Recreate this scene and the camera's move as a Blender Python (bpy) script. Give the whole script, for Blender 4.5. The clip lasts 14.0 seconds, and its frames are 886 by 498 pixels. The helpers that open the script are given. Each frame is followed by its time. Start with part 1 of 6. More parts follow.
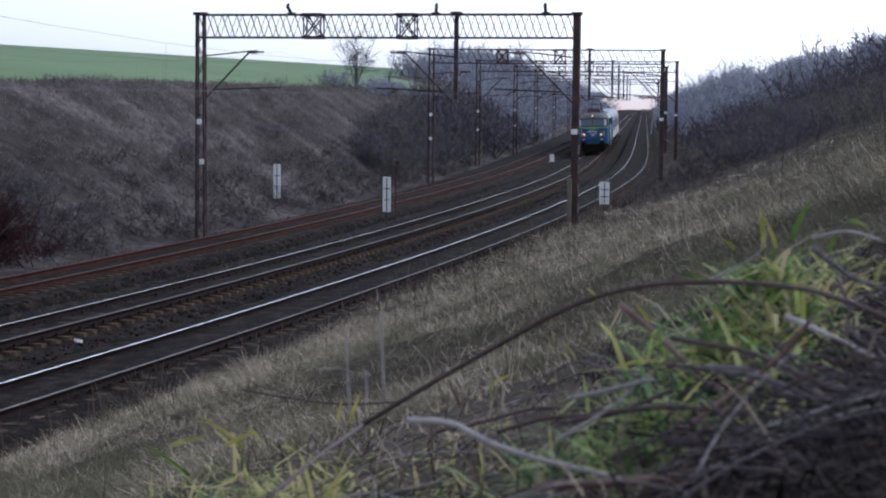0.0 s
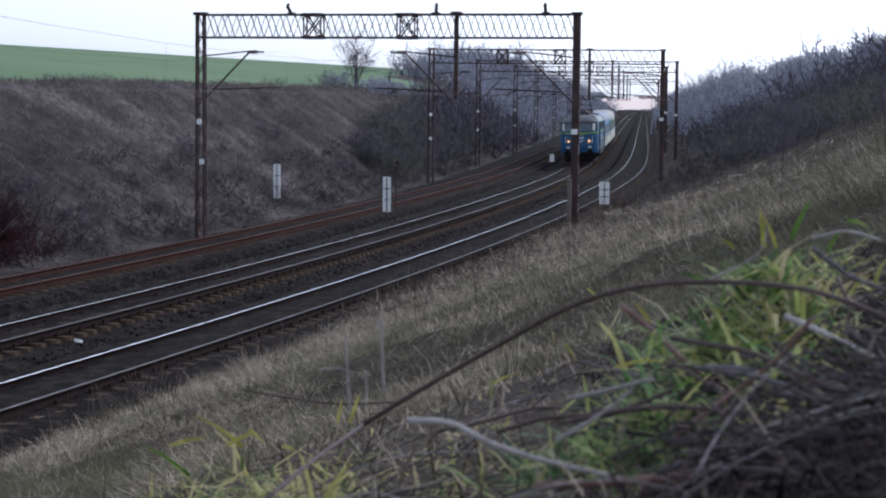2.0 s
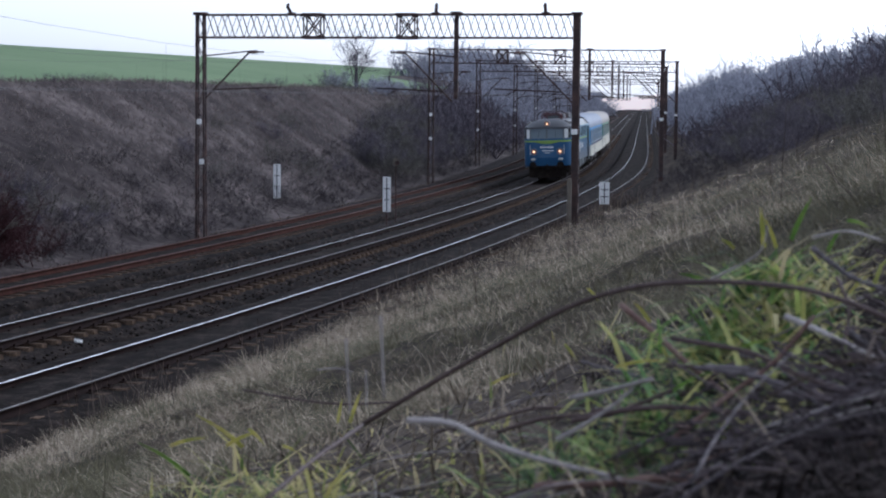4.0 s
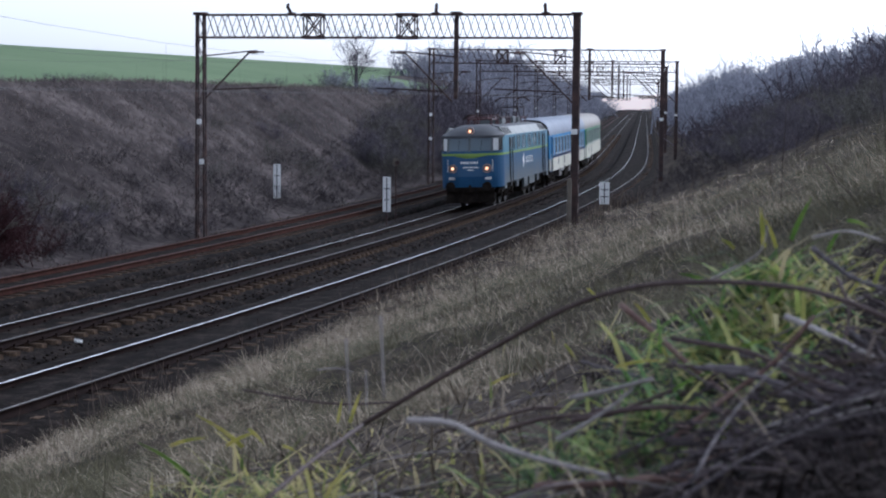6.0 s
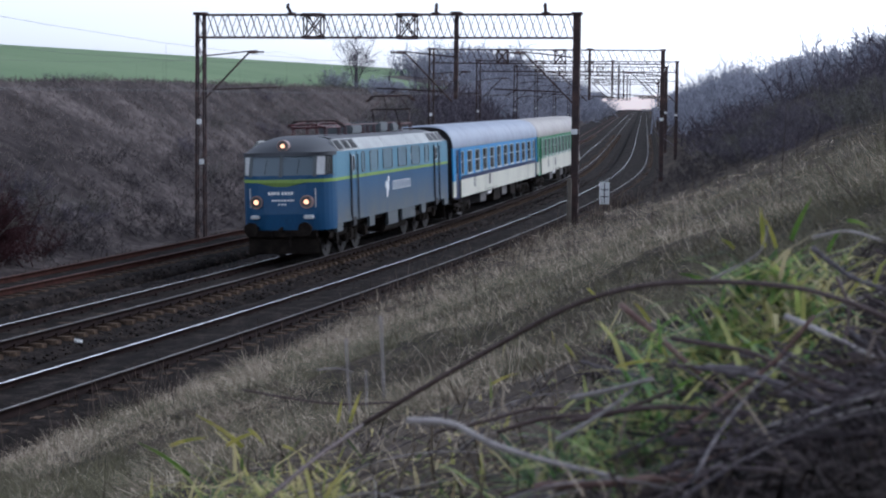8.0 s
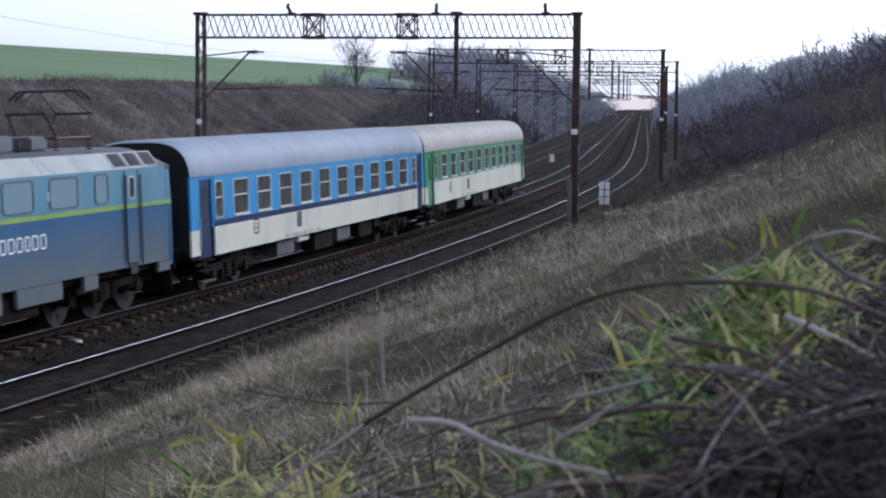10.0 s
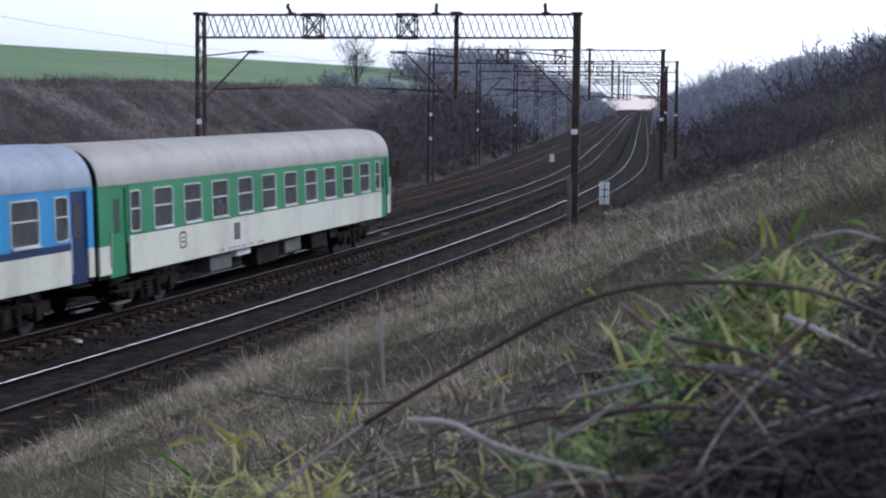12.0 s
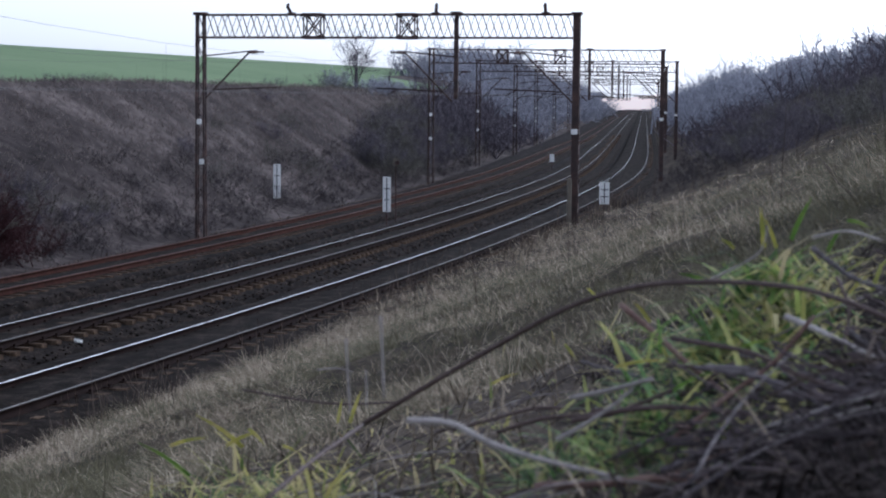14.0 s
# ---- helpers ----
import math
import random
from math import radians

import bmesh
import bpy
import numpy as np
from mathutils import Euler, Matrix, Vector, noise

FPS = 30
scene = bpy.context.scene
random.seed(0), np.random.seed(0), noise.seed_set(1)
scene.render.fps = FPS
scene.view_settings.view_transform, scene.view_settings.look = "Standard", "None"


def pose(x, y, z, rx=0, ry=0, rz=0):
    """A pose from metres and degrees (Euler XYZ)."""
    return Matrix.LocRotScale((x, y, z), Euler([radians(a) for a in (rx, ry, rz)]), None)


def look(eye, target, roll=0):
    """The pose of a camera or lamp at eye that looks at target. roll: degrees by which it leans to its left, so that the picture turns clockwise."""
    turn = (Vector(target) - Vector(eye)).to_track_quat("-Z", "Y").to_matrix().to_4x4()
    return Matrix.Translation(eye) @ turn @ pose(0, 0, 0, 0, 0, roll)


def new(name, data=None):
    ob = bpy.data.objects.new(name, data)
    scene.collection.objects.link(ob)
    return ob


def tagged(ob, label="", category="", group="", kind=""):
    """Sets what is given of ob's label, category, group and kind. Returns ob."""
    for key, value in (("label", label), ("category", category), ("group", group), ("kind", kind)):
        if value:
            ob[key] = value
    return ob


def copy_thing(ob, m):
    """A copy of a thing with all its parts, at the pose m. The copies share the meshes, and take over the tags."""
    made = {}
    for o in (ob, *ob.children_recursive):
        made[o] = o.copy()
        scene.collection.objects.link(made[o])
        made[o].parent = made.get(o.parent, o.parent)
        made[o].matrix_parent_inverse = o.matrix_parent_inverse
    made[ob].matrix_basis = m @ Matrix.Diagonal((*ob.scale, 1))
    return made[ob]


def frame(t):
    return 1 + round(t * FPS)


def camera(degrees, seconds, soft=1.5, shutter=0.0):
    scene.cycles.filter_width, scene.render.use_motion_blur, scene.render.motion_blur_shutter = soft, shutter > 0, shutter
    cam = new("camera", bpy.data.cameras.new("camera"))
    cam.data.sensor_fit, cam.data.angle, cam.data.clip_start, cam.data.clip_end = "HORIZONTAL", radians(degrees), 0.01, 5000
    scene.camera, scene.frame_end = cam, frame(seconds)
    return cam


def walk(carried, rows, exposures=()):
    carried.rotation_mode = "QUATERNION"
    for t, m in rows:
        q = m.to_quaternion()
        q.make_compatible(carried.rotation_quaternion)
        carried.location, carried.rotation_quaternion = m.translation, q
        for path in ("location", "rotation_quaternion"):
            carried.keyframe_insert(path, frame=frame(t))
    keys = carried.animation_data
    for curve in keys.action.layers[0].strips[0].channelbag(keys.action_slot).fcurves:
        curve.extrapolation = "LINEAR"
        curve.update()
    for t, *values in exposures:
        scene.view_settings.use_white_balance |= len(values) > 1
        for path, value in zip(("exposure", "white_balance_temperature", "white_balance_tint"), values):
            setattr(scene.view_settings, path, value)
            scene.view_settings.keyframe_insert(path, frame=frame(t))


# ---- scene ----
# camera: stands still on the bank
EYE = (0.0, 0.0, 5.214)
cam = camera(27.44, 14.0, soft=2.1, shutter=0.25)
cam.data.dof.use_dof = True
cam.data.dof.focus_distance = 55.0
cam.data.dof.aperture_fstop = 19.0
STAND = look(EYE, (0.0, 100.0, 5.214 - 8.402), 0.49)
walk(cam, [(0.0, STAND), (14.0, STAND)], exposures=[(0.0, 0.6, 5420, 14), (14.0, 0.6, 5420, 14)])

# ---- world and sun: hazy low winter sun beyond the bend ----
SUN_AZ = radians(55)      # to the right of the view
SUN_EL = radians(30)
world = bpy.data.worlds.new("world")
scene.world = world
world.use_nodes = True
wn = world.node_tree.nodes
wl = world.node_tree.links
sky = wn.new("ShaderNodeTexSky")
sky.sky_type = "NISHITA"
sky.sun_disc = False
sky.sun_elevation = SUN_EL
sky.sun_rotation = SUN_AZ
sky.air_density = 1.0
sky.dust_density = 1.5
sky.ozone_density = 1.2
pale = wn.new("ShaderNodeHueSaturation")
pale.inputs["Saturation"].default_value = 0.16
wl.new(sky.outputs[0], pale.inputs["Color"])
wl.new(pale.outputs[0], wn["Background"].inputs["Color"])
wn["Background"].inputs["Strength"].default_value = 0.15
sun = new("sun", bpy.data.lights.new("sun", "SUN"))
sun.data.energy = 0.75
sun.data.angle = radians(12)
sun.data.color = (1.0, 0.95, 0.88)
sun.matrix_basis = look((0, 0, 0), (-math.sin(SUN_AZ) * math.cos(SUN_EL), -math.cos(SUN_AZ) * math.cos(SUN_EL), -math.sin(SUN_EL)))


# ---- materials ----
def mat(name, colors, rough=0.8, metal=0.0, scale=3.0, fine=40.0, bump=0.3, island=0.0, spec=0.4, streak=1.0):
    """Noise between two or three colours at two scales, with fine relief."""
    m = bpy.data.materials.new(name)
    m.use_nodes = True
    n, l = m.node_tree.nodes, m.node_tree.links
    b = n["Principled BSDF"]
    b.inputs["Roughness"].default_value = rough
    b.inputs["Metallic"].default_value = metal
    b.inputs["Specular IOR Level"].default_value = 0.04 if rough >= 0.85 else spec
    tc = n.new("ShaderNodeTexCoord")
    mp = n.new("ShaderNodeMapping")
    mp.inputs["Scale"].default_value = (1, 1, streak)
    l.new(tc.outputs["Object"], mp.inputs["Vector"])
    big = n.new("ShaderNodeTexNoise")
    big.inputs["Scale"].default_value = scale
    big.inputs["Detail"].default_value = 4
    small = n.new("ShaderNodeTexNoise")
    small.inputs["Scale"].default_value = fine
    small.inputs["Detail"].default_value = 3
    for t in (big, small):
        l.new(mp.outputs[0], t.inputs["Vector"])
    mix = n.new("ShaderNodeMix")
    mix.inputs["Factor"].default_value = 0.4
    l.new(big.outputs["Fac"], mix.inputs[2])
    l.new(small.outputs["Fac"], mix.inputs[3])
    src = mix.outputs[0]
    if island > 0:
        geo = n.new("ShaderNodeNewGeometry")
        mix2 = n.new("ShaderNodeMix")
        mix2.inputs["Factor"].default_value = island
        l.new(src, mix2.inputs[2])
        l.new(geo.outputs["Random Per Island"], mix2.inputs[3])
        src = mix2.outputs[0]
    ramp = n.new("ShaderNodeValToRGB")
    cr = ramp.color_ramp
    lo, hi = (0.33, 0.67) if island <= 0 else (0.15, 0.85)
    cr.elements[0].position, cr.elements[1].position = lo, hi
    cr.elements[0].color, cr.elements[1].color = (*colors[0], 1), (*colors[-1], 1)
    for i, c in enumerate(colors[1:-1]):
        e = cr.elements.new(lo + (hi - lo) * (i + 1) / (len(colors) - 1))
        e.color = (*c, 1)
    l.new(src, ramp.inputs[0])
    l.new(ramp.outputs[0], b.inputs["Base Color"])
    if bump > 0:
        bp = n.new("ShaderNodeBump")
        bp.inputs["Strength"].default_value = bump
        bp.inputs["Distance"].default_value = 0.02
        l.new(small.outputs["Fac"], bp.inputs["Height"])
        l.new(bp.outputs[0], b.inputs["Normal"])
    return m


def glow(name, color, strength):
    m = mat(name, [color, color], bump=0)
    b = m.node_tree.nodes["Principled BSDF"]
    b.inputs["Emission Color"].default_value = (*color, 1)
    b.inputs["Emission Strength"].default_value = strength
    return m


def leafy(m, share):
    """Lets light through thin blades."""
    n, l = m.node_tree.nodes, m.node_tree.links
    b = n["Principled BSDF"]
    tr = n.new("ShaderNodeBsdfTranslucent")
    l.new(b.inputs["Base Color"].links[0].from_socket, tr.inputs["Color"])
    mx = n.new("ShaderNodeMixShader")
    mx.inputs[0].default_value = share
    l.new(b.outputs[0], mx.inputs[1])
    l.new(tr.outputs[0], mx.inputs[2])
    l.new(mx.outputs[0], n["Material Output"].inputs["Surface"])
    return m


def around(c, k=0.25):
    return [tuple(v * (1 - k) for v in c), tuple(v * (1 + k) for v in c)]


EARTH = mat("bank_earth", [(0.012, 0.0095, 0.008), (0.045, 0.036, 0.029), (0.13, 0.106, 0.083)], 0.95, scale=1.2, fine=16.0, bump=0.8)
BED = mat("trackbed_gravel", [(0.0045, 0.004, 0.0044), (0.015, 0.0127, 0.013), (0.048, 0.04, 0.0385)], 0.95, scale=1.4, fine=13.0, bump=1.0)
FARBANK = mat("far_bank_earth", [(0.019, 0.0165, 0.017), (0.058, 0.049, 0.048), (0.148, 0.126, 0.119)], 0.95, scale=0.22, fine=2.2, bump=1.0)
FIELD = mat("winter_wheat", [(0.125, 0.185, 0.1), (0.17, 0.235, 0.13)], 0.9, scale=0.05, fine=1.2, bump=0.4)
BALLAST = mat("old_ballast", [(0.0045, 0.0037, 0.0037), (0.0145, 0.0115, 0.0103), (0.046, 0.036, 0.031)], 0.95, scale=2.2, fine=14.0, bump=1.0)
STONE = mat("ballast_stone", [(0.008, 0.0068, 0.0064), (0.026, 0.021, 0.019), (0.085, 0.07, 0.06)], 0.9, scale=8, fine=50, island=0.7)
RAILTOP = mat("polished_rail_head", around((0.85, 0.85, 0.88), 0.06), 0.2, 1.0, bump=0.0)
RAILGREY = mat("dull_rail_head", around((0.12, 0.113, 0.11), 0.25), 0.34, 1.0, bump=0.02)
RAILMID = mat("half_polished_rail_head", around((0.4, 0.4, 0.41), 0.1), 0.25, 1.0, bump=0.0)
RAILRUST = mat("rusty_rail_web", [(0.009, 0.0062, 0.006), (0.025, 0.0155, 0.0135)], 0.85, scale=4, fine=60)
RAILRED = mat("red_rusted_rail_web", [(0.02, 0.009, 0.007), (0.055, 0.023, 0.017)], 0.85, scale=4, fine=60)
RAILDULL = mat("rusted_rail_head", [(0.085, 0.037, 0.029), (0.15, 0.072, 0.057)], 0.6, 0.2, scale=4, fine=60)
WOOD = mat("sleeper_wood", [(0.022, 0.015, 0.011), (0.066, 0.046, 0.033), (0.19, 0.135, 0.095)], 0.9, scale=2.5, fine=30)
CONCRETE = mat("weathered_concrete", [(0.11, 0.098, 0.08), (0.22, 0.195, 0.165)], 0.9, scale=3, fine=40)
STEEL = mat("rusty_mast_steel", [(0.02, 0.015, 0.016), (0.05, 0.032, 0.03), (0.11, 0.06, 0.05)], 0.75, 0.2, scale=3, fine=30)
WIRE = mat("tarnished_wire", around((0.12, 0.12, 0.12)), 0.8, 0.0, bump=0)
PLATE = mat("white_enamel", [(0.78, 0.78, 0.76), (0.9, 0.9, 0.88)], 0.5, scale=6, fine=50, bump=0.1)
BLACK = mat("black_paint", around((0.012, 0.012, 0.014)), 0.6, bump=0.1)
INSUL = mat("brown_porcelain", around((0.09, 0.04, 0.03)), 0.25, bump=0)


# ---- the line of the tracks: headings along the middle track ----
DS = 0.5
S0, S1 = -140.0, 1500.0
_s = np.arange(S0, S1, DS)
_k = np.interp(_s, [-10, 0, 20, 40, 60, 80, 105, 140, 180, 240], [0.0, -0.0013, -0.0016, -0.0016, -0.0013, -0.0010, -0.0015, -0.00034, -0.00004, 0.0])
_h = np.cumsum(_k) * DS
_i0 = int((0 - S0) / DS)
_h = _h - _h[_i0] + 0.2948
_x = np.cumsum(np.sin(_h)) * DS
_y = np.cumsum(np.cos(_h)) * DS
_x += -14.967 - _x[_i0]
_y += 20.2 - _y[_i0]


def line(s, off=0.0):
    """Place and heading on the line at s metres, off metres to the right of the middle track."""
    x, y, h = np.interp(s, _s, _x), np.interp(s, _s, _y), np.interp(s, _s, _h)
    return x + off * np.cos(h), y - off * np.sin(h), h


def grade(s):
    return -0.0012 * (np.clip(s, -40, 300) - 30)


def to_line(x, y):
    """s and off of points of the plan."""
    x, y = np.atleast_1d(x).astype(float), np.atleast_1d(y).astype(float)
    step = 8
    cx, cy, cs, ch = _x[::step], _y[::step], _s[::step], _h[::step]
    s, o = np.empty_like(x), np.empty_like(x)
    for a in range(0, len(x), 20000):
        xs, ys = x[a:a + 20000], y[a:a + 20000]
        i = ((xs[:, None] - cx) ** 2 + (ys[:, None] - cy) ** 2).argmin(1)
        dx, dy = xs - cx[i], ys - cy[i]
        s1 = cs[i] + dx * np.sin(ch[i]) + dy * np.cos(ch[i])
        px, py, ph = line(s1)
        s[a:a + 20000] = s1
        o[a:a + 20000] = (xs - px) * np.cos(ph) - (ys - py) * np.sin(ph)
    return s, o


def smooth(a, b, v):
    t = np.clip((v - a) / (b - a), 0, 1)
    return t * t * (3 - 2 * t)


def wave(x, y, scale, seed):
    """Cheap smooth noise from a few sines, about -1 to 1."""
    r = np.random.RandomState(seed)
    out = 0
    for i in range(5):
        a, f, p = r.uniform(0, 6.28), r.uniform(0.6, 1.7) / scale, r.uniform(0, 6.28)
        out = out + np.sin((x * np.cos(a) + y * np.sin(a)) * f * 6.28 + p)
    return out / 3.0


S_CAM, O_CAM = (float(v[0]) for v in to_line(0.0, 0.0))
FOOT = 6.1                                     # where the camera's bank starts
CLEAR = 0.24                                   # the camera's height over the grass roots
RISE = (EYE[2] - CLEAR + 0.42) / (O_CAM - FOOT)


def height(x, y):
    x, y = np.atleast_1d(x).astype(float), np.atleast_1d(y).astype(float)
    s, o = to_line(x, y)
    return height_so(s, o, x, y)


def height_so(s, o, x, y):
    z = -0.42 + 0 * o
    right = RISE * np.clip(o - FOOT, 0, 26) + 0.06 * np.clip(o - FOOT - 26, 0, 60)
    left = 0.64 * np.clip(-o - 10.2, 0, 9.6) + 0.104 * np.clip(-o - 19.8, 0, 36) + 0.045 * np.clip(-o - 55.8, 0, 60)
    left = left + 0.008 * np.clip(s - 110, 0, 300) * smooth(20, 36, -o)
    left = left + 4.0 * np.exp(-((s - 320) / 55) ** 2 - ((o + 23) / 9) ** 2) * smooth(11, 20, -o)
    r = np.hypot(x, y)
    bumps = 0.09 * wave(x, y, 5.0, 3) + 0.05 * wave(x, y, 1.7, 4)
    hold = smooth(2.0, 9.0, r)
    z = z + right + left + np.where(o > FOOT, bumps * np.clip((o - FOOT) / 2, 0, 1) * hold, 0)
    z = z + np.where(o < -10, (0.1 * wave(x, y, 9.0, 7) + 0.08 * wave(x, y, 3.5, 8)) * np.clip((-o - 10) / 3, 0, 1) * (1 - smooth(19, 26, -o)), 0)
    # a grassy shoulder along the foot of the camera's bank
    z = z + 0.33 * np.exp(-((o - 7.1) / 1.0) ** 2) * smooth(18, 27, s) * (1 - smooth(58, 74, s))
    z = z - 0.25 * np.exp(-((o + 9.2) / 0.8) ** 2)
    return z + grade(s) * (1 - smooth(8, 20, np.abs(o)))


# ---- mesh helpers ----
def finish(name, verts, faces, material, smooth_faces=False):
    """A mesh object from arrays; faces all of one length."""
    verts, faces = np.asarray(verts, np.float32), np.asarray(faces, np.int32)
    me = bpy.data.meshes.new(name)
    me.vertices.add(len(verts))
    me.vertices.foreach_set("co", verts.ravel())
    k = faces.shape[1]
    me.loops.add(faces.size)
    me.loops.foreach_set("vertex_index", faces.ravel())
    me.polygons.add(len(faces))
    me.polygons.foreach_set("loop_start", np.arange(0, faces.size, k, dtype=np.int32))
    me.update(calc_edges=True)
    me.validate()
    if smooth_faces:
        me.polygons.foreach_set("use_smooth", np.ones(len(faces), bool))
    me.materials.append(material)
    return new(name, me)


def grid_faces(nr, nc):
    a = (np.arange(nr - 1)[:, None] * nc + np.arange(nc - 1)[None, :]).ravel()
    return np.stack([a, a + 1, a + nc + 1, a + nc], 1)


def part(name, bm, material, parent=None, label="", m=None, smooth_faces=False):
    me = bpy.data.meshes.new(name)
    bmesh.ops.recalc_face_normals(bm, faces=bm.faces)
    bm.to_mesh(me)
    bm.free()
    if smooth_faces:
        for p in me.polygons:
            p.use_smooth = True
    for q in (material if isinstance(material, (list, tuple)) else [material]):
        me.materials.append(q)
    ob = new(name, me)
    ob.parent = parent
    if m is not None:
        ob.matrix_basis = m
    if label:
        ob["label"] = label
    return ob


def again(ob, m, parent=None):
    """The same piece once more on the same mesh."""
    o = new(ob.name.split(".")[0], ob.data)
    o.parent = parent or ob.parent
    o.matrix_basis = m
    for key in ("label",):
        if key in ob:
            o[key] = ob[key]
    return o


CORNERS = ((-1, -1, -1), (1, -1, -1), (1, 1, -1), (-1, 1, -1), (-1, -1, 1), (1, -1, 1), (1, 1, 1), (-1, 1, 1))
SIDES = ((3, 2, 1, 0), (4, 5, 6, 7), (0, 1, 5, 4), (1, 2, 6, 5), (2, 3, 7, 6), (3, 0, 4, 7))


def box(bm, x0, x1, y0, y1, z0, z1, bevel=0.0):
    c, h = ((x0 + x1) / 2, (y0 + y1) / 2, (z0 + z1) / 2), (abs(x1 - x0) / 2, abs(y1 - y0) / 2, abs(z1 - z0) / 2)
    vs = [bm.verts.new([c[k] + q[k] * h[k] for k in range(3)]) for q in CORNERS]
    fs = [bm.faces.new([vs[k] for k in f]) for f in SIDES]
    if bevel > 0:
        es = list({e for f in fs for e in f.edges})
        bmesh.ops.bevel(bm, geom=es, offset=bevel, segments=2, affect="EDGES", clamp_overlap=True)


def frame_of(d):
    """Two directions across d."""
    d = d.normalized()
    u = d.cross(Vector((0, 0, 1)) if abs(d.z) < 0.95 else Vector((1, 0, 0))).normalized()
    return u, d.cross(u)


def tube(bm, pts, radii, n=6):
    """One closed tube through the points."""
    pts = [Vector(p) for p in pts]
    rings = []
    for i, p in enumerate(pts):
        u, v = frame_of(pts[min(i + 1, len(pts) - 1)] - pts[max(i - 1, 0)])
        rings.append([bm.verts.new(p + (u * math.cos(k * 2 * math.pi / n) + v * math.sin(k * 2 * math.pi / n)) * radii[i]) for k in range(n)])
    for a, b in zip(rings[:-1], rings[1:]):
        for k in range(n):
            bm.faces.new((a[k], a[(k + 1) % n], b[(k + 1) % n], b[k]))
    bm.faces.new(rings[0][::-1])
    bm.faces.new(rings[-1])


def rod(bm, a, b, r, n=6, r2=None):
    tube(bm, (a, b), (r, r if r2 is None else r2), n)


def bar(bm, a, b, w, t=None):
    """A square bar from a to b."""
    a, b = Vector(a), Vector(b)
    u, v = frame_of(b - a)
    u, v = u * (w / 2), v * ((t or w) / 2)
    vs = [bm.verts.new(p) for q in (a, b) for p in (q - u - v, q + u - v, q + u + v, q - u + v)]
    for f in SIDES:
        bm.faces.new([vs[k] for k in f])


def B():
    return bmesh.new()


def thing(name, label, category, group="", m=None):
    e = new(name)
    if m is not None:
        e.matrix_basis = m
    return tagged(e, label, category, group)


# ---- the ground: one sheet, swept along the line ----
def ground_sheet():
    ss = np.unique(np.concatenate([np.arange(-140, -24, 4.0), np.arange(-24, 12, 0.35), np.arange(12, 90, 0.8), np.arange(90, 260, 2.5), np.arange(260, 1490, 30)]))
    oo = np.unique(np.concatenate([np.arange(-900, -200, 50.0), np.arange(-200, -28, 4.0), np.arange(-28, -8, 0.5), np.arange(-8, 6, 0.7), np.arange(6, 15, 0.45), np.arange(15, 25, 0.3), np.arange(25, 60, 2.0), np.arange(60, 900, 40)]))
    S, O = np.meshgrid(ss, oo, indexing="ij")
    x, y, _ = line(S, O)
    z = height_so(S.ravel(), O.ravel(), x.ravel(), y.ravel())
    me_faces = grid_faces(len(ss), len(oo))
    ob = finish("ground", np.stack([x.ravel(), y.ravel(), z], 1), me_faces, EARTH, True)
    ob.data.materials.append(BED)
    ob.data.materials.append(FIELD)
    ob.data.materials.append(FARBANK)
    fo = O.ravel()[me_faces].mean(1)
    fs = S.ravel()[me_faces].mean(1)
    idx = np.where((fo > -9.0) & (fo < FOOT), 1, np.where((fo < -21.0) & ((fs < 235) | (fo < -33)), 2, np.where(fo < -9.0, 3, 0))).astype(np.int32)
    ob.data.polygons.foreach_set("material_index", idx)
    return tagged(ob, "railway cutting with grassy banks below a green field", "ground", kind="structure")


ground_sheet()


# ---- tracks ----
def sweep(s, off, z, profile):
    """Vertices and faces of a closed profile (across, up) drawn along the line."""
    prof = np.array(profile)
    n = len(prof)
    offs = np.asarray(off)[:, None] + prof[None, :, 0]
    x, y, _ = line(np.repeat(s[:, None], n, 1), offs)
    v = np.stack([x, y, np.asarray(z)[:, None] + prof[None, :, 1]], 2).reshape(-1, 3)
    a = np.arange(len(s) - 1)[:, None] * n
    j = np.arange(n)[None, :]
    k = (j + 1) % n
    f = np.stack([a + j, a + k, a + n + k, a + n + j], 2).reshape(-1, 4)
    return v, f


def off3(s):
    q = np.clip(s, -40, 230) / 100
    return -5.04 - 0.526 * q + 0.494 * q * q


TRACKS = {
    "near": (lambda s: 4.43 + 0 * s, 0.10, 0.035, "busy track with polished rails"),
    "middle": (lambda s: 0.0 * s, 0.0, 0.052, "busy track with polished rails on wooden sleepers"),
    "far": (off3, 0.0, 0.01, "rusty little-used track on dark ballast"),
}
RAIL_FOOT = [(-0.07, -0.17), (0.07, -0.17), (0.07, -0.155), (0.012, -0.13), (0.012, -0.045), (0.036, -0.035), (0.036, -0.014), (0.027, -0.011), (-0.027, -0.011), (-0.036, -0.014), (-0.036, -0.035), (-0.012, -0.045), (-0.012, -0.13), (-0.07, -0.155)]
RAIL_HEAD = [(-0.016, -0.012), (0.016, -0.012), (0.014, -0.001), (0.011, 0.0), (-0.011, 0.0), (-0.014, -0.001)]


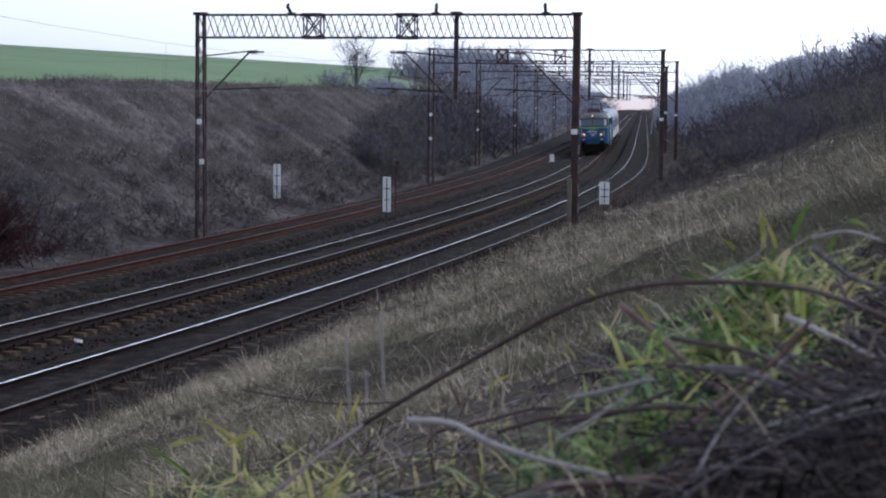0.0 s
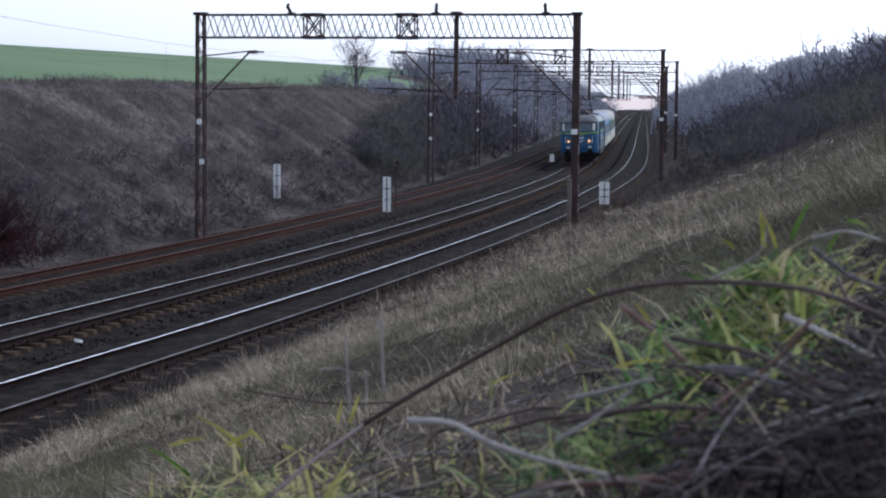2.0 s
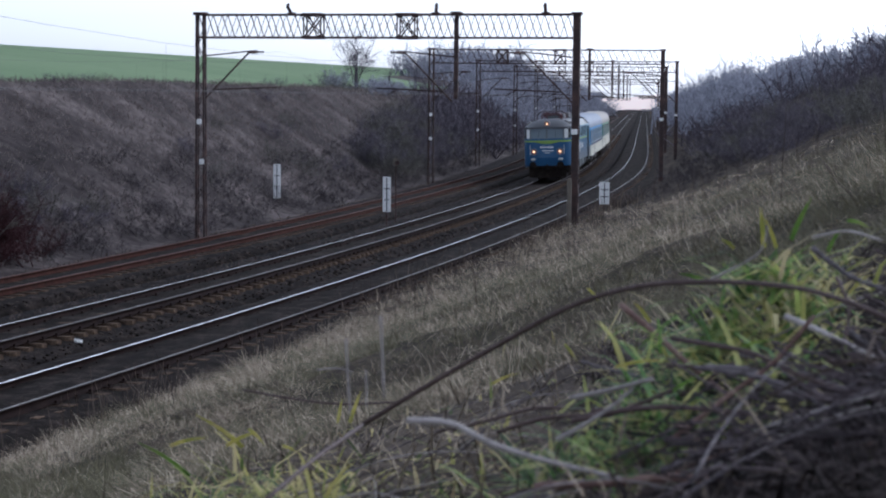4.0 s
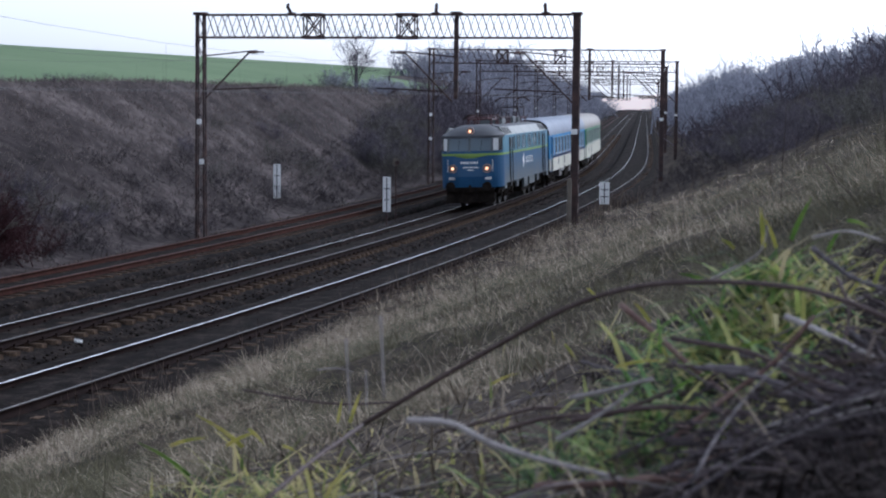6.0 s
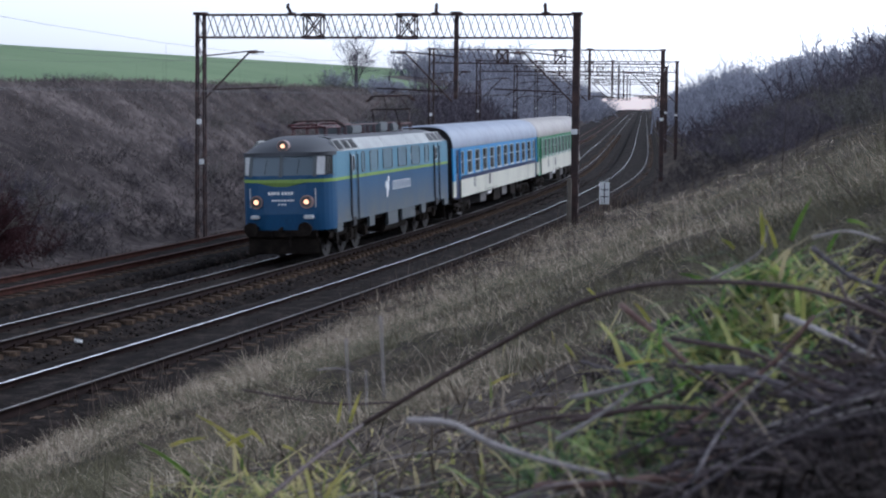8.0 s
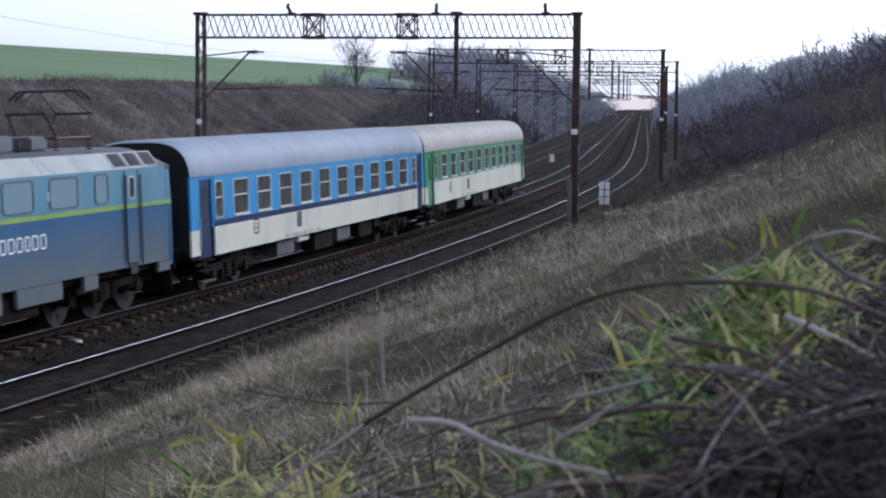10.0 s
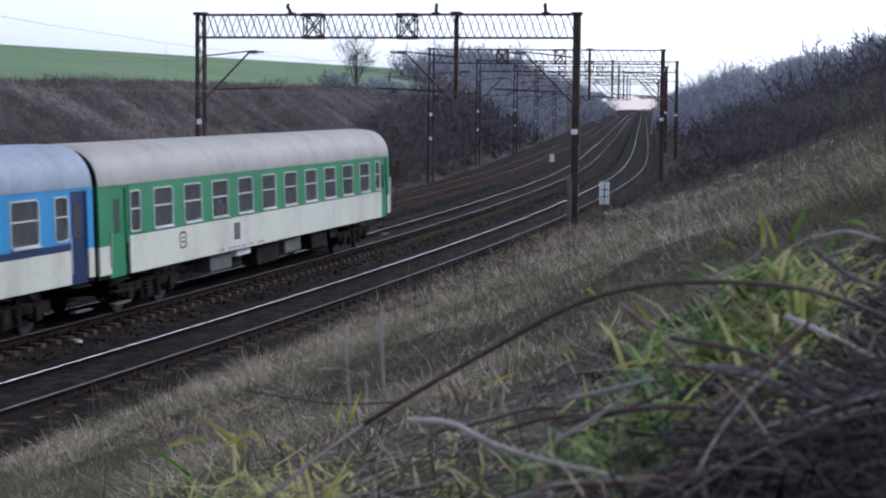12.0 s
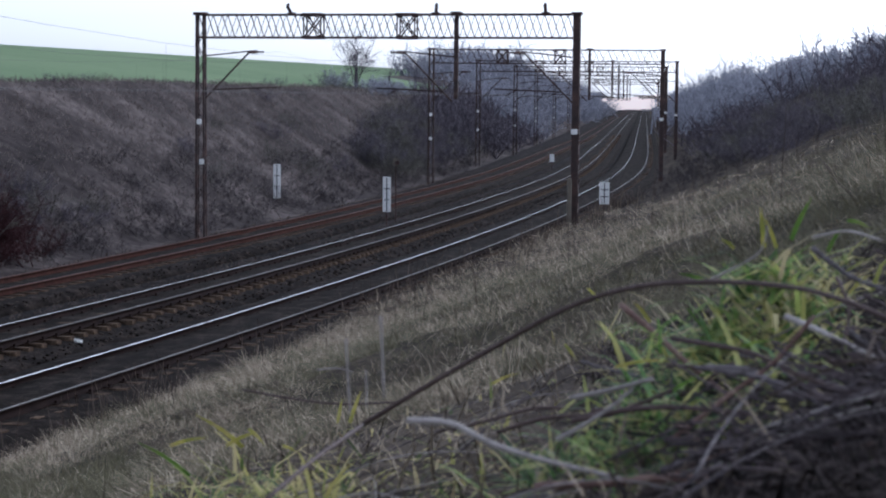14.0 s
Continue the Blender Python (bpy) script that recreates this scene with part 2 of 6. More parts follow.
def build_track(which):
    off, z0, cant, label = TRACKS[which]
    t = thing("railway_track", label, "railway track", "tracks in the cutting")
    s = np.concatenate([np.arange(-110, 0, 4.0), np.arange(0, 260, 1.5), np.arange(260, 900, 15.0)])
    for side in (-1, 1):
        z = grade(s) + z0 + (cant if side > 0 else 0)
        o = off(s) + side * 0.7535
        v, f = sweep(s, o, z, RAIL_FOOT)
        r = finish("rail", v, f, RAILRED if which == "far" else RAILRUST)
        r.parent = t
        v, f = sweep(s, o, z, RAIL_HEAD)
        r2 = finish("rail_head", v, f, RAILDULL if which == "far" else (RAILGREY if side > 0 else RAILTOP if which == "near" else RAILMID))
        r2.parent = t
    # ballast bed under the sleepers
    rng = np.random.RandomState(5)
    sb = np.concatenate([np.arange(-110, 0, 4.0), np.arange(0, 200, 0.8), np.arange(200, 900, 15.0)])
    prof = [(-2.1, -0.5), (-1.75, -0.24), (-1.3, -0.195), (-0.7, -0.18), (0.0, -0.155), (0.7, -0.18), (1.05, -0.2), (1.45, -0.255 if which == "middle" else -0.2), (1.8, -0.3 if which == "middle" else -0.26), (2.1, -0.5)]
    v, f = sweep(sb, off(sb), grade(sb) + z0 + cant / 2, prof)
    v[:, 2] += rng.uniform(-0.03, 0.025, len(v)) + (0.04 if which == "near" else 0.012 if which == "far" else 0.0)
    b = finish("ballast", v, f, BALLAST, True)
    b.parent = t
    return t


track_near, track_middle, track_far = (build_track(k) for k in ("near", "middle", "far"))


# ---- overhead line gantries ----
def lattice_post(z0, z1, w=0.34, step=0.62):
    """Four angle irons laced with flat bars."""
    bm = B()
    h = w / 2
    for a in (-h, h):
        for b in (-h * 0.7, h * 0.7):
            bar(bm, (a, b, z0), (a * 0.85, b * 0.85, z1), 0.075)
    n = int((z1 - z0) / step)
    for i in range(n):
        za, zb = z0 + i * step, z0 + (i + 1) * step
        sg = 1 if i % 2 else -1
        for b in (-h * 0.7, h * 0.7):
            bar(bm, (-h * sg, b, za), (h * sg, b, zb), 0.07, 0.02)
        for a in (-h, h):
            bar(bm, (a, -h * 0.7 * sg, za), (a, h * 0.7 * sg, zb), 0.07, 0.02)
    box(bm, -h - 0.08, h + 0.08, -h - 0.05, h + 0.05, z1 - 0.02, z1 + 0.1)
    return bm


def solid_post(z0, z1, w=0.28, hw=0.13):
    """A mast of two channels with batten plates."""
    bm = B()
    for b in (-w / 2, w / 2):
        box(bm, -hw, hw, b - 0.03, b + 0.03, z0, z1)
    for i in range(int((z1 - z0) / 0.75)):
        z = z0 + 0.4 + i * 0.75
        box(bm, -hw - 0.01, -hw + 0.01, -w / 2, w / 2, z - 0.18, z + 0.18)
        box(bm, hw - 0.01, hw + 0.01, -w / 2, w / 2, z - 0.18, z + 0.18)
    box(bm, -0.2, 0.2, -0.22, 0.22, z1 - 0.03, z1 + 0.09)
    return bm


def beam(o0, o1, z0, z1, panel=0.62):
    bm = B()
    d = 0.24
    for z in (z0, z1):
        for b in (-d, d):
            bar(bm, (o0, b, z), (o1, b, z), 0.07)
    n = int(round((o1 - o0) / panel))
    w = (o1 - o0) / n
    for i in range(n):
        a, c = o0 + i * w, o0 + (i + 1) * w
        m = (a + c) / 2
        for b in (-d, d):
            q = w * 0.35 if b > 0 else 0
            bar(bm, (a + q, b, z1), (m + q, b, z0), 0.035)
            if c + q < o1:
                bar(bm, (m + q, b, z0), (c + q, b, z1), 0.022)
        if i % 3 == 0:
            bar(bm, (a, -d, z1), (a, d, z1), 0.03)
            bar(bm, (a, -d, z0), (a, d, z0), 0.03)
    for f in (0.31, 0.56):
        x = o0 + (o1 - o0) * f
        for e in (-0.35, 0.35):
            for b in (-d, d):
                bar(bm, (x + e, b, z0), (x + e, b, z1), 0.05)
        for b in (-d, d):
            bar(bm, (x - 0.35, b, z0), (x + 0.35, b, z1), 0.05)
            bar(bm, (x + 0.35, b, z0), (x - 0.35, b, z1), 0.05)
            bar(bm, (x - 0.4, b, z0), (x + 0.4, b, z0), 0.12)
            bar(bm, (x - 0.4, b, z1), (x + 0.4, b, z1), 0.12)
    return bm


def cantilever(parent, o_mast, way, b=0.0):
    """An arm on a mast at o_mast that holds the wires of a track on the side way."""
    bm = B()
    tip = o_mast + way * 2.05
    bar(bm, (o_mast + way * 0.15, b, 5.05), (tip, b, 6.95), 0.06)
    bar(bm, (o_mast + way * 0.1, b, 6.78), (tip, b, 6.98), 0.05)
    rod(bm, (tip, b, 6.95), (tip + way * 0.6, b, 6.95), 0.035)
    part("bracket", bm, STEEL, parent)
    bm = B()
    rod(bm, (o_mast + way * 0.6, b, 5.45), (o_mast + way * 3.2, b, 5.55), 0.03)
    rod(bm, (o_mast + way * 2.3, b, 5.52), (o_mast + way * 2.75, b, 5.3), 0.02)
    part("steady_arm", bm, STEEL, parent)
    bm = B()
    for i in range(5):
        rod(bm, (tip + way * (0.02 + i * 0.07), b, 6.95), (tip + way * (0.05 + i * 0.07), b, 6.95), 0.075, 8)
    part("insulator", bm, INSUL, parent)


def horn(bm, x, z, lean):
    box(bm, x - 0.16, x + 0.16, -0.08, 0.08, z, z + 0.06)
    rod(bm, (x, 0, z), (x + lean * 0.3, 0, z + 0.3), 0.07, 7)
    rod(bm, (x + lean * 0.3, 0, z + 0.3), (x + lean * 0.2, 0, z + 0.42), 0.08, 7, 0.04)


def gantry(s, ol, orr, top, full=True):
    x, y, h = (float(v) for v in line(s))
    g = thing("catenary_gantry", "rusty steel lattice gantry carrying the overhead wires", "gantry", "gantries over the tracks", pose(x, y, float(grade(s)), 0, 0, -math.degrees(h)))
    part("beam", beam(ol, orr, top - 0.9, top, 0.62 if full else 0.9), STEEL, g)
    zl = float(height(*[v for v in line(s, ol)[:2]])[0]) - 0.3
    zr = float(height(*[v for v in line(s, orr)[:2]])[0]) - 0.3
    part("post", lattice_post(zl, top), STEEL, g, m=pose(ol, 0, 0))
    part("post", solid_post(zr, top), STEEL, g, m=pose(orr, 0, 0))
    part("dropper", solid_post(5.15, top + 0.02, 0.12, 0.075), STEEL, g, m=pose(2.12, 0, 0))
    for o, way in ((ol, 1), (2.12, -1), (orr, -1)):
        cantilever(g, o, way)
    for o, zz in ((ol - 0.02, 4.15), (ol + 0.09, 2.55)) if full else ((ol, 4.1), (ol, 2.5)):
        bm = B()
        box(bm, -0.1, 0.1, -0.2, -0.175, -0.1, 0.1, 0.01)
        part("plate", bm, PLATE, g, "white enamel plate", pose(o, 0, zz))
    bm = B()
    box(bm, -0.12, 0.12, -0.2, -0.175, -0.1, 0.1, 0.01)
    part("plate", bm, PLATE, g, "white enamel plate", pose(orr - 0.02, 0, 3.93))
    if full:
        for f, lean in ((0.25, -0.6), (0.635, 0.1), (0.92, -0.1)):
            bm = B()
            horn(bm, ol + (orr - ol) * f, top + 0.03, lean)
            part("horn_gap", bm, STEEL, g)
    return g


GANTRIES = [(53.0, -8.36, 6.84, 8.42), (102.5, -8.4, 6.9, 8.42), (139.0, -9.4, 7.6, 8.45), (167.0, -8.3, 6.9, 8.5), (205.0, -8.5, 7.2, 8.6), (250.0, -8.5, 7.0, 8.7), (300.0, -8.5, 7.0, 8.8)]
for i, q in enumerate(GANTRIES):
    gantry(*q, full=i == 0)


def wires():
    """Contact wire, messenger and droppers over each track."""
    spans = [-44.0, 3.5] + [q[0] for q in GANTRIES] + [350.0]
    for off in (0.0, 4.43, -5.05):
        bm = B()
        for a, b in zip(spans[:-1], spans[1:]):
            n = 10
            pts = []
            for i in range(n + 1):
                t = i / n
                s = a + (b - a) * t
                x, y, _ = line(s, off)
                sag = 4 * t * (1 - t)
                pts.append((Vector((x, y, 5.3)), Vector((x, y, 6.95 - 0.85 * sag))))
            for i in range(n):
                rod(bm, pts[i][0], pts[i + 1][0], 0.003, 4)
                rod(bm, pts[i][1], pts[i + 1][1], 0.0028, 4)
                if i % 2:
                    rod(bm, pts[i][0], pts[i][1], 0.0018, 3)
        tagged(part("overhead_wire", bm, WIRE), "thin copper contact wire with its messenger wire above a track", "wire", "overhead wires")


wires()


# ---- boards beside the tracks ----
def board(s, off, z0, w, h, cross, label):
    x, y, hd = (float(v) for v in line(s, off))
    gz = float(height(x, y)[0])
    t = thing("trackside_board", label, "sign", "boards beside the tracks", pose(x, y, 0, 0, 0, -math.degrees(hd) + 8))
    bm = B()
    box(bm, -w / 2, w / 2, -0.02, 0.02, z0, z0 + h, 0.008)
    part("panel", bm, PLATE, t)
    bm = B()
    bar(bm, (0, 0.05, gz - 0.25), (0, 0.05, z0 + h - 0.05), 0.06)
    part("pole", bm, STEEL, t)
    if cross:
        bm = B()
        box(bm, -0.022, 0.022, -0.028, -0.021, z0 + 0.04, z0 + h - 0.04)
        part("black_stripe", bm, BLACK, t)
        for f in (0.34, 0.66):
            bm = B()
            box(bm, -w / 2 + 0.05, w / 2 - 0.05, -0.033, -0.029, z0 + h * f - 0.02, z0 + h * f + 0.02)
            part("black_stripe", bm, BLACK, t)
    return t


board(71.5, -10.7, 0.02, 0.36, 1.72, True, "tall white board with black cross stripes at the bank's foot")
board(60.0, -2.35, 0.2, 0.34, 1.52, True, "tall white trackside board with black cross stripes between two tracks")
board(61.0, 7.02, 0.66, 0.42, 0.95, True, "white trackside board with black stripes at the edge of the grass")
board(127.0, -2.2, 0.1, 0.36, 0.6, False, "small white trackside sign")


# ---- the train ----
def paint(name, c, rough=0.4, dirt=0.25):
    dark = tuple(v * 0.6 + 0.02 for v in c)
    return mat(name, [dark if dirt > 0.3 else tuple(v * (1 - dirt) for v in c), c, tuple(min(1, v * 1.06) for v in c)], rough, scale=1.1, fine=14, bump=0.05, streak=0.35)


WHITE_P = paint("cream_coach_paint", (0.62, 0.61, 0.51), 0.5, 0.2)
GREEN_P = paint("green_coach_paint", (0.035, 0.22, 0.09), 0.4)
BLUE_P = paint("sky_blue_coach_paint", (0.04, 0.265, 0.545), 0.4)
NAVY_P = paint("navy_coach_paint", (0.008, 0.022, 0.085), 0.4)
ROOF_G = paint("pale_grey_roof", (0.31, 0.285, 0.255), 0.6, 0.35)
ROOF_B = paint("bluish_grey_roof", (0.235, 0.27, 0.335), 0.6, 0.3)
LOCO_B = paint("loco_blue", (0.014, 0.075, 0.17), 0.4)
LOCO_L = paint("loco_light_blue", (0.1, 0.235, 0.32), 0.45)
LOCO_G = paint("loco_dusty_skirt", (0.1, 0.115, 0.122), 0.6, 0.35)
LOCO_R = paint("loco_dark_roof", (0.06, 0.065, 0.075), 0.6, 0.35)
LOCO_W = paint("loco_pale_roof_panel", (0.33, 0.345, 0.335), 0.6, 0.35)
LIME = paint("lime_stripe", (0.25, 0.38, 0.075), 0.4)
FRAME = paint("aluminium_window_frame", (0.6, 0.61, 0.6), 0.35)
UNDER = mat("grimy_underframe", [(0.007, 0.006, 0.0055), (0.018, 0.0145, 0.0125), (0.04, 0.032, 0.026)], 0.85, 0.0, scale=3, fine=30)
GREYBOX = mat("dusty_grey_equipment_box", [(0.05, 0.047, 0.045), (0.13, 0.12, 0.115)], 0.7, scale=3, fine=30)
WHEEL = mat("wheel_steel", [(0.007, 0.006, 0.0055), (0.022, 0.0185, 0.0165)], 0.7, 0.2, scale=5, fine=40)
RUBBER = mat("black_rubber", around((0.014, 0.014, 0.015)), 0.75, bump=0.1)
REDP = mat("red_oxide_pantograph", [(0.035, 0.012, 0.014), (0.11, 0.028, 0.032)], 0.6, scale=4, fine=30)
INSIDE = mat("coach_interior", [(0.035, 0.031, 0.028), (0.09, 0.08, 0.072)], 0.85, scale=1.2, fine=9)
CURTAIN = mat("curtain_cloth", [(0.12, 0.115, 0.105), (0.24, 0.23, 0.21)], 0.9, scale=2, fine=30)
LAMPRIM = mat("rosy_metal_lamp_rim", [(0.2, 0.12, 0.11), (0.42, 0.3, 0.27)], 0.5, scale=6, fine=40, bump=0.1)
LAMP = glow("headlight_bulb", (1.0, 0.5, 0.25), 1.3)
GLASS = bpy.data.materials.new("window_glass")
GLASS.use_nodes = True
_g = GLASS.node_tree.nodes["Principled BSDF"]
_g.inputs["Base Color"].default_value = (0.42, 0.44, 0.44, 1)
_g.inputs["Roughness"].default_value = 0.06
_g.inputs["Transmission Weight"].default_value = 0.85
_g.inputs["IOR"].default_value = 1.45


def screen_glass():
    m = GLASS.copy()
    m.name = "windscreen_glass"
    p = m.node_tree.nodes["Principled BSDF"]
    # Blue-grey base colour carries the sky reflection of the windscreens.
    p.inputs["Base Color"].default_value = (0.3, 0.37, 0.42, 1)
    p.inputs["Transmission Weight"].default_value = 0.45
    p.inputs["Roughness"].default_value = 0.12
    return m


SCREEN = screen_glass()
# Pale blue base colour imitates sky reflected in the machine-room panes.
SIDEGLASS = SCREEN.copy()
SIDEGLASS.name = "sky_tinted_side_glass"
_q = SIDEGLASS.node_tree.nodes["Principled BSDF"]
_q.inputs["Base Color"].default_value = (0.3, 0.41, 0.47, 1)
_q.inputs["Transmission Weight"].default_value = 0.25


def dusty_side():
    """Blue paint with brake dust rising from the sill."""
    m = mat("loco_dusty_blue_side", [(0.014, 0.074, 0.165), (0.021, 0.1, 0.215)], 0.45, scale=1.1, fine=14, bump=0.05, streak=0.35)
    n, l = m.node_tree.nodes, m.node_tree.links
    p = n["Principled BSDF"]
    old = p.inputs["Base Color"].links[0].from_socket
    tc = n.new("ShaderNodeTexCoord")
    sep = n.new("ShaderNodeSeparateXYZ")
    l.new(tc.outputs["Object"], sep.inputs[0])
    mr = n.new("ShaderNodeMapRange")
    mr.inputs["From Min"].default_value = 1.25
    mr.inputs["From Max"].default_value = 2.35
    mr.inputs["To Min"].default_value = 0.85
    mr.inputs["To Max"].default_value = 0.0
    l.new(sep.outputs["Z"], mr.inputs["Value"])
    nz = n.new("ShaderNodeTexNoise")
    nz.inputs["Scale"].default_value = 1.6
    l.new(tc.outputs["Object"], nz.inputs["Vector"])
    mul = n.new("ShaderNodeMath")
    mul.operation = "MULTIPLY"
    l.new(mr.outputs[0], mul.inputs[0])
    add = n.new("ShaderNodeMath")
    add.inputs[1].default_value = 0.45
    l.new(nz.outputs["Fac"], add.inputs[0])
    l.new(add.outputs[0], mul.inputs[1])
    mx = n.new("ShaderNodeMix")
    mx.data_type = "RGBA"
    mx.inputs["B"].default_value = (0.125, 0.14, 0.142, 1)
    l.new(mul.outputs[0], mx.inputs["Factor"])
    l.new(old, mx.inputs["A"])
    l.new(mx.outputs["Result"], p.inputs["Base Color"])
    return m


DUSTY = dusty_side()


def wheelset(parent, x, r, gauge=0.7535, half=0.75):
    """Two wheels on an axle; turns about its own axis."""
    bm = B()
    for sg in (-1, 1):
        for (rr, a, b) in ((r, 0.715, 0.79), (r + 0.03, 0.685, 0.715), (r * 0.35, 0.79, 0.83)):
            rod(bm, (0, sg * a, 0), (0, sg * b, 0), rr, 20)
    rod(bm, (0, -0.7, 0), (0, 0.7, 0), 0.085, 10)
    for sg in (-1, 1):
        for k in range(4):
            a = k * math.pi / 2 + 0.4
            q = (math.cos(a) * r * 0.62, math.sin(a) * r * 0.62)
            rod(bm, (q[0], sg * 0.785, q[1]), (q[0], sg * 0.81, q[1]), 0.05, 8)
    w = part("wheelset", bm, WHEEL, parent, "steel wheelset", pose(x, 0, r))
    return w


def bogie(parent, x, axles, r, base, width=1.02):
    """A side-framed bogie; its wheelsets are keyed to roll."""
    bm = B()
    L = axles[-1] + r + 0.15
    for sg in (-1, 1):
        y = sg * width
        box(bm, -L, L, y - 0.07, y + 0.07, r + 0.02, r + 0.24, 0.03)
        box(bm, -0.6, 0.6, y - 0.09, y + 0.09, r - 0.22, r + 0.1, 0.03)
        for a in axles:
            box(bm, a - 0.17, a + 0.17, y - 0.11, y + 0.13, r - 0.17, r + 0.19, 0.04)
            for e in (-0.3, 0.3):
                for k in range(4):
                    rod(bm, (a + e, y, r - 0.05 + k * 0.06), (a + e, y, r - 0.02 + k * 0.06), 0.1, 9)
        for e in (-0.32, 0.32):
            for k in range(5):
                rod(bm, (e, y + sg * 0.08, r - 0.2 + k * 0.09), (e, y + sg * 0.08, r - 0.15 + k * 0.09), 0.12, 9)
    box(bm, -0.35, 0.35, -width, width, r + 0.02, r + 0.3, 0.03)
    for e in (-L + 0.1, L - 0.1):
        box(bm, e - 0.06, e + 0.06, -width, width, r + 0.05, r + 0.2)
    b = part("bogie", bm, UNDER, parent, "grimy black bogie", pose(x, 0, 0))
    return b, [wheelset(b, a, r) for a in axles]


def profile_body(bm, prof, x0, x1, cap=True):
    """Draw a profile (y, z) from x0 to x1."""
    a = [bm.verts.new((x0, y, z)) for y, z in prof]
    b = [bm.verts.new((x1, y, z)) for y, z in prof]
    n = len(prof)
    for i in range(n - 1):
        bm.faces.new((a[i], a[i + 1], b[i + 1], b[i]))
    if cap:
        bm.faces.new(a)
        bm.faces.new(b[::-1])


def rounded(x0, x1, z0, z1, r, n=4):
    pts = []
    for cx, cz, a0 in ((x1 - r, z1 - r, 0), (x0 + r, z1 - r, 90), (x0 + r, z0 + r, 180), (x1 - r, z0 + r, 270)):
        for i in range(n + 1):
            a = radians(a0 + 90 * i / n)
            pts.append((cx + r * math.cos(a), cz + r * math.sin(a)))
    return pts


def ring(bm, x0, x1, z0, z1, w, y0, y1, r=0.1):
    """A rounded frame of breadth w round an opening, between the planes y0 and y1."""
    o, i = rounded(x0 - w, x1 + w, z0 - w, z1 + w, r + w), rounded(x0, x1, z0, z1, r)
    n = len(o)
    vo = [[bm.verts.new((x, y, z)) for x, z in o] for y in (y0, y1)]
    vi = [[bm.verts.new((x, y, z)) for x, z in i] for y in (y0, y1)]
    for k in range(n):
        j = (k + 1) % n
        bm.faces.new((vo[1][k], vo[1][j], vi[1][j], vi[1][k]))
        bm.faces.new((vo[0][k], vo[0][j], vo[1][j], vo[1][k]))
        bm.faces.new((vi[1][k], vi[1][j], vi[0][j], vi[0][k]))
        bm.faces.new((vi[0][k], vi[0][j], vo[0][j], vo[0][k]))


def side_wall(bm, xs, z0, z1, zs, y, depth):
    """A wall in the plane y from xs[0] to the last x, with openings from zs[0] to zs[1] between xs[1]-xs[2], xs[3]-xs[4] ..."""
    sg = 1 if y > 0 else -1
    ya, yb = sorted((y, y - sg * depth))
    box(bm, xs[0], xs[-1], ya, yb, z0, zs[0])
    box(bm, xs[0], xs[-1], ya, yb, zs[1], z1)
    for i in range(0, len(xs), 2):
        box(bm, xs[i], xs[i + 1], ya, yb, zs[0], zs[1])


WIN_PITCH = 1.917
HALF = 12.0


